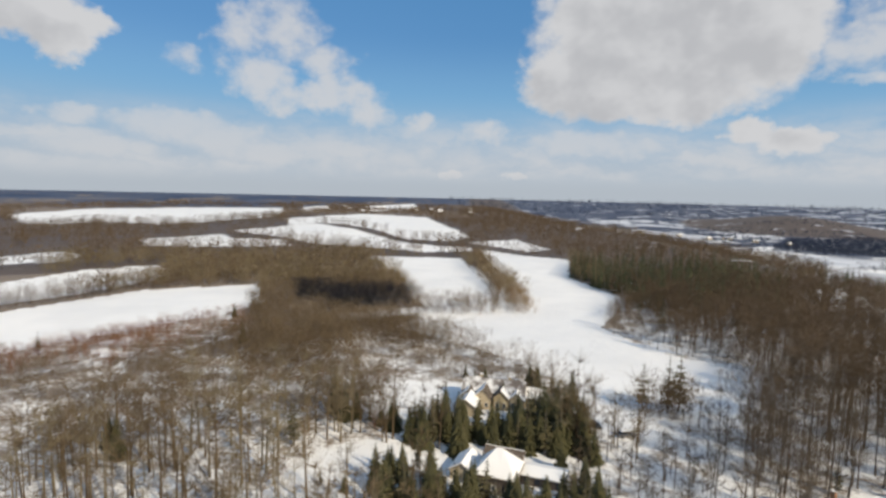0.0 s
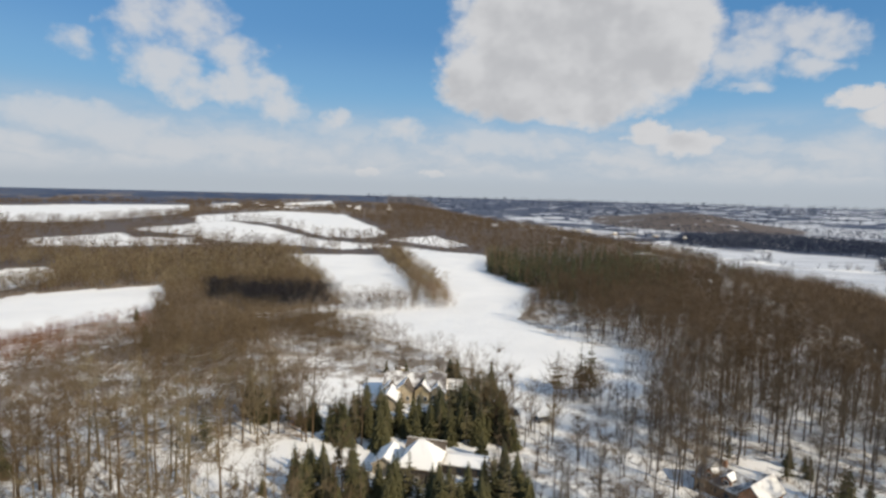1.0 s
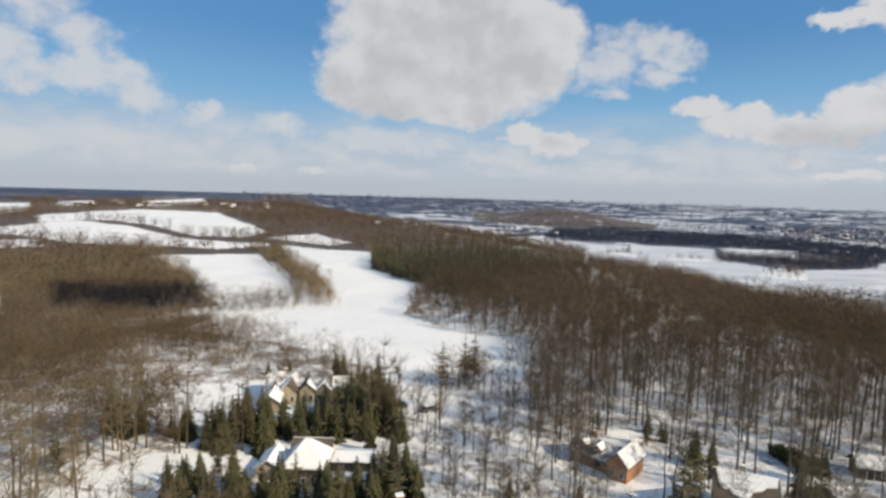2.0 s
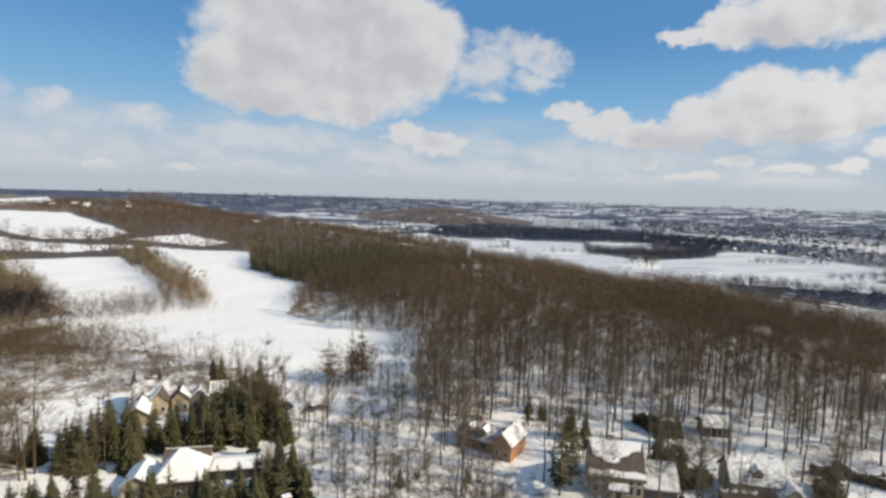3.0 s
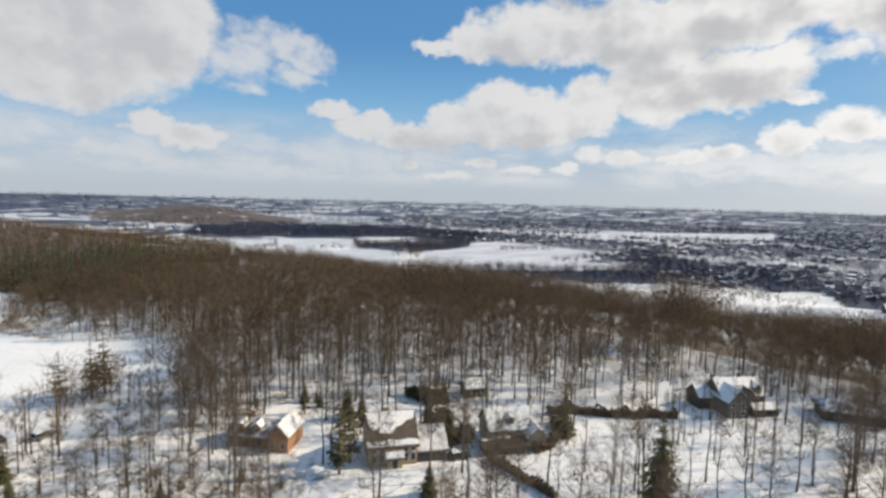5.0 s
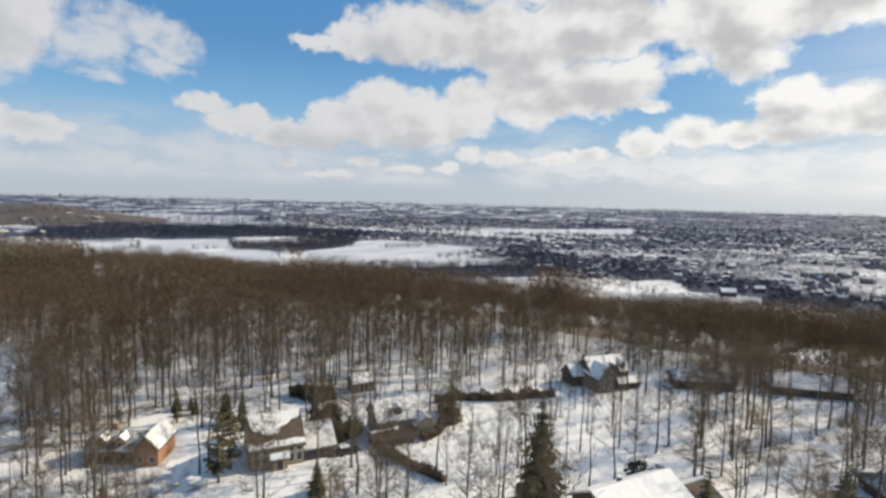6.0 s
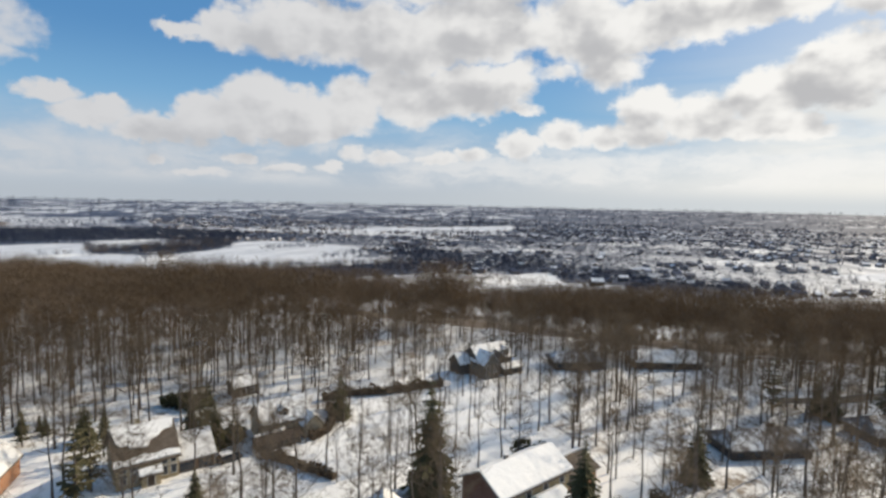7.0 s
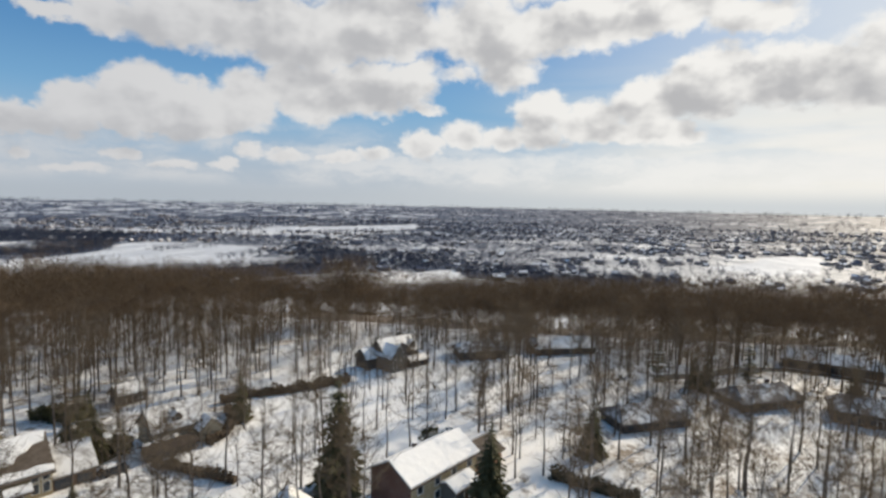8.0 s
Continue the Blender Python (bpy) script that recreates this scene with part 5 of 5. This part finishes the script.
dormer(C_, 1.5, 1.5, 0, -0.5, -2.4, 5.0, 2.0, 2.6, 1.3, BROWN_SIDING, SHINGLE)
row_of(C_, -2.0, -5.2, 0, "front", 10.0, 4.4, (0.6,), 4, 1.4, 1.2, DARK_TRIM)
row_of(C_, 1.5, 1.5, 0, "front", 12.0, 9.0, (0.9,), 3)
chimney(C_, 5.0, 2.5, 6.5, 2.0, STONE)

# garden shed
F_ = thing("garden_shed", pose(105.0, 82.5, 0, 0, 0, -28), "small dark garden shed with a snowy roof", "shed")
block(F_, 0, 0, 0, 5.4, 4.2, 2.4, 1.5, DARK_SIDING, DARK_SHINGLE)
opening(F_, 0, 0, 0, "front", -0.6, 0.02, 1.2, 2.0, 5.4, 4.2, None, True)
opening(F_, 0, 0, 0, "front", 1.6, 0.9, 0.8, 0.8, 5.4, 4.2)

# house with the snowy hipped roof among the spruces
K_ = house("house with a steep snow-covered hipped roof and brown walls", -3.0, 99.5, -12, 0.76)
block(K_, 0, 0, 0, 9.8, 9.6, 4.6, 4.7, DARK_SIDING, SHINGLE, "both", 0.86)
block(K_, -0.5, 7.2, 0, 9.5, 4.6, 4.6, 1.6, BROWN_SIDING, SHINGLE, "back")
block(K_, -9.4, 2.4, 90, 8.5, 6.0, 2.6, 1.9, SIDING, SHINGLE)
block(K_, 10.4, 6.0, 0, 10.5, 6.5, 2.4, 0.9, DARK_SIDING, DARK_SHINGLE)
row_of(K_, -0.5, 7.2, 0, "back", 9.5, 4.6, (2.6,), 4, 1.3, 1.4)
row_of(K_, 0, 0, 0, "front", 9.8, 9.6, (0.9,), 3)
row_of(K_, -9.4, 2.4, 90, "right", 8.5, 6.0, (0.9,), 2)
row_of(K_, 10.4, 6.0, 0, "front", 10.5, 6.5, (0.6,), 4, 1.3, 1.4, DARK_TRIM)

# chalet with many gables behind the spruces
L_ = house("rambling chalet of many brown gables patched with snow", -6.5, 140.0, -6, 0.84)
block(L_, 0, 2.5, 0, 19.0, 9.0, 4.2, 2.8, SIDING, SHINGLE, "both", 0.0, 0.0, 0.5, DUSTED)
for k, (u, d, hh, sn) in enumerate(((-7.2, 6.5, 3.4, "back"), (-2.4, 7.5, 4.2, "back"), (3.0, 7.0, 3.9, "front"), (7.6, 6.0, 3.4, "both"))):
    block(L_, u, -2.0 + 0.4 * k, 90, d, 4.4, hh, 2.0, SIDING if k % 2 else STONE, SHINGLE, sn)
    row_of(L_, u, -2.0 + 0.4 * k, 90, "left", d, 4.4, (0.9,), 2, 0.9, 1.3)
block(L_, -6.5, -8.0, 90, 8.0, 6.0, 2.8, 2.0, SIDING, SHINGLE)
block(L_, 11.5, 3.5, 0, 8.0, 7.0, 3.0, 2.0, STONE, SHINGLE)
chimney(L_, -4.5, 3.0, 5.8, 2.4, STONE)
chimney(L_, 4.5, 3.6, 5.8, 2.2, STONE)

# roof with a brick chimney under the drone's nose
M_ = house("low house with a white roof and an orange brick chimney", 11.5, 75.5, 8)
block(M_, 0, 0, 0, 11.0, 8.0, 3.4, 2.8, SIDING, SHINGLE)
chimney(M_, -0.2, 2.0, 4.8, 2.8, ORANGE_BRICK, 1.1)
row_of(M_, 0, 0, 0, "front", 11.0, 8.0, (0.9,), 3)

# long low houses along the lane east and south
LOW_HOUSES = [
    (167.0, -14.0, -73, 21.0, 9.5, 2.5, 2.4, "two long snowy roof bands over a dark low house"),
    (156.5, 10.0, -66, 16.0, 8.0, 2.8, 1.8, "dark bungalow with a thin snowy roof under the trees"),
    (114.0, -27.0, -66, 18.0, 9.0, 2.3, 2.3, "dark-walled bungalow with a broad snowy roof"),
    (130.5, -55.5, -67, 18.5, 9.5, 2.4, 2.5, "dark brown bungalow with a snow-dusted roof"),
    (123.0, -74.0, -110, 15.0, 9.0, 3.2, 2.4, "brown house with snow on its low roof"),
    # added house form where the wood's edge makes a dark curve
    (162.0, -87.0, -115, 26.0, 8.0, 3.0, 2.0, "long dark house form standing in for the curving wood's edge"),
]
for x, y, turn, l, w, h, rise, words in LOW_HOUSES:
    ob = house(words, x, y, turn, 0.88)
    block(ob, 0, 0, 0, l, w, h, rise, DARK_SIDING, SHINGLE, "both", 0.45, 0.0, 0.7, None if x > 160 else DUSTED)
    row_of(ob, 0, 0, 0, "front", l, w, (0.8,), 5, 1.4, 1.2, DARK_TRIM)
    opening(ob, 0, 0, 0, "front", l * 0.1, 0.02, 1.0, 2.05, l, w, None, True)
    chimney(ob, l * 0.2, w * 0.15, h + rise * 0.5, rise * 0.5 + 1.0, BRICK)

# ---------------------------------------------------------------- hedges, lanes, cars


def hedge(label, pts, tall, deep, mat, seed):
    """A clipped hedge: rows of leafy tufts over a dense core."""
    hr = np.random.RandomState(seed)
    core, leaf_v, leaf_t = Geo(), [], []
    for (ax, ay), (bx, by) in zip(pts, pts[1:]):
        n = max(2, int(math.hypot(bx - ax, by - ay) / 0.9))
        d = np.array([bx - ax, by - ay]) / math.hypot(bx - ax, by - ay)
        q = np.array([-d[1], d[0]])
        z = float(land((ax + bx) / 2, (ay + by) / 2))
        low = [(px_ + q[0] * deep * sd, py_ + q[1] * deep * sd, z - 0.3) for px_, py_, sd in ((ax, ay, 0.3), (ax, ay, -0.3), (bx, by, -0.3), (bx, by, 0.3))]
        core.solid(low, [(p[0], p[1], z + tall * 0.66) for p in low])
        for k in range(n * 55):
            f, side, up = hr.rand(), (hr.rand() - 0.5) * deep, hr.rand() ** 0.7 * tall
            if hr.rand() < 0.6:
                side = math.copysign(deep * 0.45, side)
            else:
                up = tall * (0.88 + 0.12 * hr.rand())
            hump = 0.8 + 0.25 * math.sin(5.1 * f * n / 6 + seed) + 0.12 * math.sin(17 * f)
            up *= hump
            c = np.array([ax + (bx - ax) * f + q[0] * side, ay + (by - ay) * f + q[1] * side, z + up])
            i = len(leaf_v)
            leaf_v += [c + hr.normal(size=3) * 0.26 for _ in range(3)]
            leaf_t.append((i, i + 1, i + 2))
    ob = thing("hedge", Matrix(), label, "hedge", "hedges")
    part("core", core, mat, ob)
    part("foliage", bulk("foliage", np.array(leaf_v), np.array(leaf_t), mat), None, ob)


hedge("clipped dark green cedar hedge beside the snowy yard", [(87.5, -6.5), (84.5, -12.5), (82.0, -19.0)], 1.9, 1.8, HEDGE, 1)
hedge("long brown hedge curving up the snowy slope", [(88.5, 54.0), (93.0, 53.0), (99.5, 55.5), (104.5, 59.0)], 1.9, 1.6, BROWN_HEDGE, 2)
hedge("brown hedge along the garden's upper edge", [(107.5, 62.5), (112.5, 58.5), (115.5, 53.0), (119.0, 48.5), (123.5, 44.0), (127.0, 40.0)], 2.2, 1.7, BROWN_HEDGE, 3)
hedge("low dark hedge down the lawn", [(80.0, 58.5), (78.6, 50.5), (77.0, 42.6)], 1.5, 1.3, BROWN_HEDGE, 4)


def shrub(label, x, y, tall, wide, mat, seed):
    """A rounded evergreen shrub of small leafy sprays."""
    sr = np.random.RandomState(seed)
    v, t = [], []
    for k in range(560):
        d = sr.normal(size=3)
        d /= np.linalg.norm(d)
        f = 0.3 + 0.72 * sr.rand() ** 0.5
        c = np.array([d[0] * wide * f, d[1] * wide * f, tall * (0.5 + 0.5 * d[2] * f)])
        i = len(v)
        v += [c + sr.normal(size=3) * 0.13 * wide for _ in range(3)]
        t.append((i, i + 1, i + 2))
    ob = thing("shrub", pose(x, y, float(land(x, y))), label, "shrub", "garden shrubs")
    part("foliage", bulk("foliage", np.array(v), np.array(t), mat), None, ob)
    g = Geo()
    g.tube([(0, 0, -0.1), (0.05, 0, tall * 0.4), (0.1, 0.05, tall * 0.8)], [0.12, 0.08, 0.03])
    part("stem", g, BARK, ob)


shrub("rounded dark evergreen shrub behind the brick house", 93.5, 14.6, 4.6, 1.9, NEEDLES, 1)
shrub("rounded dark evergreen shrub behind the brick house", 93.5, 11.2, 4.4, 1.6, NEEDLES, 2)
for k, (sx, sy, st) in enumerate(((93, 92, 2.6), (93.5, 89, 3.2), (94, 85.5, 3.0), (81, 71, 3.2), (83.5, 67.5, 2.8))):
    shrub("low spreading dark evergreen shrub in the snow", sx, sy, st, st * 0.8, NEEDLES, 40 + k)
for k, (sx, sy, st) in enumerate(((47, 77, 1.4), (44, 79, 1.6), (85, -2, 1.5), (100, -10, 2.0), (104, -18, 2.2), (92, -22, 2.4), (96, -30, 2.2), (103, -34, 2.6), (88, -27, 2.0), (107, -44, 2.4), (64, 60, 1.5), (90, 78, 1.6), (132, 52, 1.5), (128, 47, 1.8))):
    ob = thing("shrub", pose(sx, sy, float(land(sx, sy))), "small brown leafless garden shrub in the snow", "shrub", "garden shrubs")
    part("twigs", bulk("twigs", *fuzzy(400 + k, st * 0.8, st * 0.55, 170, 0.02, st * 0.5, 0.05), TWIG), None, ob)
    g = Geo()
    g.tube([(0, 0, -0.1), (0.04, 0.02, st * 0.3), (0.02, 0.06, st * 0.6)], [0.07, 0.05, 0.02])
    part("stem", g, BARK, ob)


def lane(name, label, pts, wide):
    """A cleared drive."""
    g = Geo()
    left, right = [], []
    for k, (x, y) in enumerate(pts):
        a, b = pts[max(k - 1, 0)], pts[min(k + 1, len(pts) - 1)]
        d = math.hypot(b[0] - a[0], b[1] - a[1])
        nx, ny = -(b[1] - a[1]) / d, (b[0] - a[0]) / d
        left.append((x + nx * wide / 2, y + ny * wide / 2)), right.append((x - nx * wide / 2, y - ny * wide / 2))
    z = lambda p: float(land(p[0], p[1]))  # noqa: E731
    for a, b, c, d in zip(left, left[1:], right[1:], right):
        loop = [d, c, b, a]
        g.solid([(*p, z(p) - 0.2) for p in loop], [(*p, z(p) + 0.05) for p in loop])
    tagged(part(name, g, ASPHALT, None), label, "lane", kind="structure")


lane("lane_1", "curving dark drive through the snowy wood", [(150, -96), (157, -84), (160, -74), (158, -62), (150, -50), (146, -38)], 4.0)


def car(label, x, y, turn, paint, snowy):
    ob = thing("car", pose(x, y, float(land(x, y)), 0, 0, turn), label, "car", "parked cars")
    g = Geo()
    g.solid([(-2.2, -0.88, 0.35), (2.2, -0.88, 0.35), (2.2, 0.88, 0.35), (-2.2, 0.88, 0.35)], [(-2.15, -0.85, 0.85), (2.1, -0.82, 0.8), (2.1, 0.82, 0.8), (-2.15, 0.85, 0.85)])
    part("body", g, paint, ob)
    g = Geo()
    g.solid([(-1.9, -0.8, 0.86), (1.1, -0.8, 0.83), (1.1, 0.8, 0.83), (-1.9, 0.8, 0.86)], [(-1.5, -0.66, 1.45), (0.35, -0.66, 1.45), (0.35, 0.66, 1.45), (-1.5, 0.66, 1.45)])
    part("cabin", g, GLASS, ob, "dark glass")
    g = Geo()
    g.solid([(-1.52, -0.68, 1.455), (0.37, -0.68, 1.455), (0.37, 0.68, 1.455), (-1.52, 0.68, 1.455)], [(-1.45, -0.6, 1.52 + 0.12 * snowy), (0.3, -0.6, 1.52 + 0.12 * snowy), (0.3, 0.6, 1.52 + 0.12 * snowy), (-1.45, 0.6, 1.52 + 0.12 * snowy)])
    part("roof_top", g, SNOW if snowy else paint, ob)
    for wx in (-1.35, 1.35):
        for wy in (-0.86, 0.86):
            g = Geo()
            ring = [(wx + 0.33 * math.cos(k * math.pi / 6), wy, 0.33 + 0.33 * math.sin(k * math.pi / 6)) for k in range(12)]
            g.solid([(p[0], wy - 0.1, p[2]) for p in ring], [(p[0], wy + 0.1, p[2]) for p in ring])
            part("wheel", g, RUBBER, ob)


car("dark car parked on the snowy lane", 18.0, 130.5, 125, PAINT_DARK, 0)
car("dark car under a little snow beside the lane", 25.0, 126.5, 20, PAINT_GREY, 1)
car("dark car with snow on its roof by the buff house", 76.5, 63.0, -30, PAINT_DARK, 1)

# ---------------------------------------------------------------- the plain: town, copses, far trees


def gabled(l, w, h, rise):
    """Walls and a gable roof as (wall, roof) arrays."""
    c = rect(l, w)
    wall = np.array([(*p, 0) for p in c] + [(*p, h) for p in c] + [(-l / 2, 0, h + rise), (l / 2, 0, h + rise)])
    wt = [(0, 1, 5), (0, 5, 4), (1, 2, 6), (1, 6, 5), (2, 3, 7), (2, 7, 6), (3, 0, 4), (3, 4, 7), (4, 7, 8), (5, 9, 6)]
    o = 0.5
    roof = np.array([(-l / 2 - o, -w / 2 - o, h - 0.1), (l / 2 + o, -w / 2 - o, h - 0.1), (l / 2 + o, 0, h + rise + 0.2), (-l / 2 - o, 0, h + rise + 0.2), (l / 2 + o, w / 2 + o, h - 0.1), (-l / 2 - o, w / 2 + o, h - 0.1)])
    return (wall, np.array(wt)), (roof, np.array([(0, 1, 2), (0, 2, 3), (3, 2, 4), (3, 4, 5)]))


x, y = spread(rng, 300, 2900, -1700, 1800, 19.0, 0.35)
# streets: leave every fourth row free
blocks = rolls(x, y, 120) + 0.7 * rolls(x, y, 310)
belt = town_band(x, y)
keep = in_town(x, y) & (belt > -0.75) & (belt < 0.7) & (blocks > -0.75) & (np.mod(np.round(y / 19.0), 3) != 0) & (rng.rand(len(x)) < 0.75) & (rolls(x, y, 95) > -0.55)
keep &= rng.rand(len(x)) < np.interp(np.hypot(x, y), [700, 1600, 2900], [1.0, 0.7, 0.35])
town = np.stack([x, y], 1)[keep]
wv, wt, rv, rt, nw, nr = [], [], [], [], 0, 0
zs = land(town[:, 0], town[:, 1])
for (px_, py_), z in zip(town, zs):
    (a, at_), (b, bt_) = gabled(8 + 5 * rng.rand(), 7 + 2 * rng.rand(), 3 + 2.5 * rng.rand(), 1.8 + 1.0 * rng.rand())
    t = rng.choice([0.2, 1.77]) + 0.15 * rng.normal()
    turn = np.array([[math.cos(t), -math.sin(t), 0], [math.sin(t), math.cos(t), 0], [0, 0, 1]])
    wv.append(a @ turn.T + (px_, py_, z - 0.3)), wt.append(at_ + nw), rv.append(b @ turn.T + (px_, py_, z - 0.3)), rt.append(bt_ + nr)
    nw, nr = nw + len(a), nr + len(b)
town_ob = thing("town", Matrix(), "snow-roofed suburb of small houses on the plain", "town", kind="stuff")
tagged(part("house_walls", bulk("house_walls", np.concatenate(wv), np.concatenate(wt), FAR_WALL), None, town_ob), kind="stuff")
tagged(part("house_roofs", bulk("house_roofs", np.concatenate(rv), np.concatenate(rt), FAR_ROOF), None, town_ob), kind="stuff")

puffs = [fuzzy(200 + k, 10 + 2 * (k % 3), 4.2, 17, 0.33, 4.2, 0.08) for k in range(4)]
x, y = spread(rng, 250, 2600, -1500, 2000, 19.0)
r, az = polar(x, y)
s = past_brow(x, y)
dense = rolls(x, y, 70) + 0.8 * rolls(x, y, 170)
keep = (s > 120) & (az > 16) & (az < 128) & ~is_open(x, y) & (r < 2600)
# trees thicker up to azimuth 86, to darken the cloud-shadowed town
keep &= rng.rand(len(x)) < np.where(in_town(x, y), np.interp(town_band(x, y), [-0.9, -0.6, 0.5, 0.8], [0.2, 0.75, 0.8, 1.0]) * np.interp(az, [86, 100], [1.0, 0.7]), np.where(dense > -0.2, 0.85, 0.1))
tagged(new("plain_trees", bulk("plain_trees", *sown(puffs, np.stack([x, y, 0.7 + 0.5 * rng.rand(len(x))], 1)[keep], rng), HAZE_BLUE_TREES)), "dark leafless copses and garden trees on the plain", "trees", kind="stuff")
# thick dark woods at the foot of the slope and between the fields
x, y = spread(rng, 100, 1400, -300, 1750, 10.0)
keep = np.zeros(len(x), bool)
for ring in COPSES:
    keep |= inside(x, y, ring)
keep &= ~is_open(x, y)
for line in TREE_LINES:
    for (ax, ay), (bx, by) in zip(line, line[1:]):
        f = np.clip(((x - ax) * (bx - ax) + (y - ay) * (by - ay)) / ((bx - ax) ** 2 + (by - ay) ** 2), 0, 1)
        keep |= np.hypot(x - ax - f * (bx - ax), y - ay - f * (by - ay)) < (26 if len(line) > 3 else 13)
keep |= inside(x, y, [(690, -20), (760, -30), (800, -150), (775, -225), (720, -180), (695, -90)])
shrunk = [fuzzy(210 + k, 11, 4.6, 24, 0.24, 4.0, 0.1) for k in range(5)]
tagged(new("copses", bulk("copses", *sown(shrunk, np.stack([x, y, 0.8 + 0.4 * rng.rand(len(x))], 1)[keep], rng), HAZE_BLUE_TREES)), "dense dark copses between the fields of the plain", "copses", kind="stuff")
x, y = spread(rng, 150, 1100, -600, 1500, 10.5)
r, az = polar(x, y)
s = past_brow(x, y)
keep = (s > 75) & (az > 14) & (az < 130) & ~is_open(x, y) & ~in_town(x, y) & (r < 1250)
keep &= rng.rand(len(x)) < np.where(s < 240, 0.9, np.where(rolls(x, y, 80) > -0.1, 0.5, 0.03))
tagged(new("slope_woods", bulk("slope_woods", *sown(clumps, np.stack([x, y, 0.75 + 0.4 * rng.rand(len(x))], 1)[keep], rng), TWIG_FAR)), "leafless woods down the slope to the plain", "woods", kind="stuff")

# copses and tree rows out to the horizon
x, y = spread(rng, -900, 4800, -3600, 4800, 58.0)
r, az = polar(x, y)
keep = (r > 2250) & (r < 4800) & (az > -8) & (az < 128) & (rolls(x, y, 150) + 0.7 * rolls(x, y, 47) > -0.05) & (rng.rand(len(x)) < 0.8)
tagged(new("horizon_copses", bulk("horizon_copses", *sown(shrunk, np.stack([x, y, 1.5 + 0.8 * rng.rand(len(x))], 1)[keep], rng), HAZE_BLUE_TREES)), "dark copses scattered to the horizon of the plain", "copses", kind="stuff")

# barn at the foot of the slope, and the row of houses on the far rise
N_ = thing("barn", pose(700, 22, float(land(700, 22)), 0, 0, -70), "lone snow-roofed barn in a clearing", "barn")
block(N_, 0, 0, 0, 16.0, 10.0, 5.0, 4.0, DARK_SIDING, DARK_SHINGLE)
for k in range(14):
    f = k / 13
    hx, hy = 215 + 400 * f + 25 * math.sin(k * 2.1), 1900 - 430 * f + 35 * math.cos(k * 1.7)
    ob = thing("far_house", pose(hx, hy, float(land(hx, hy)), 0, 0, 23 * k % 90), "distant pale house with a snowy roof", "house", "houses on the far rise")
    block(ob, 0, 0, 0, 14.0, 9.0, 4.5, 3.0, SIDING, SHINGLE)
# the hamlet on the northern fields
for k in range(18):
    hx, hy = -620 + 27 * k + 60 * math.sin(k * 3.3), 1560 + 200 * math.sin(k * 1.9) + 8 * k
    ob = thing("far_house", pose(hx, hy, float(land(hx, hy)), 0, 0, 31 * k % 90), "distant dark house with a snowy roof", "house", "houses of the hamlet")
    block(ob, 0, 0, 0, 15.0, 9.0, 5.0, 3.2, DARK_SIDING, SHINGLE)
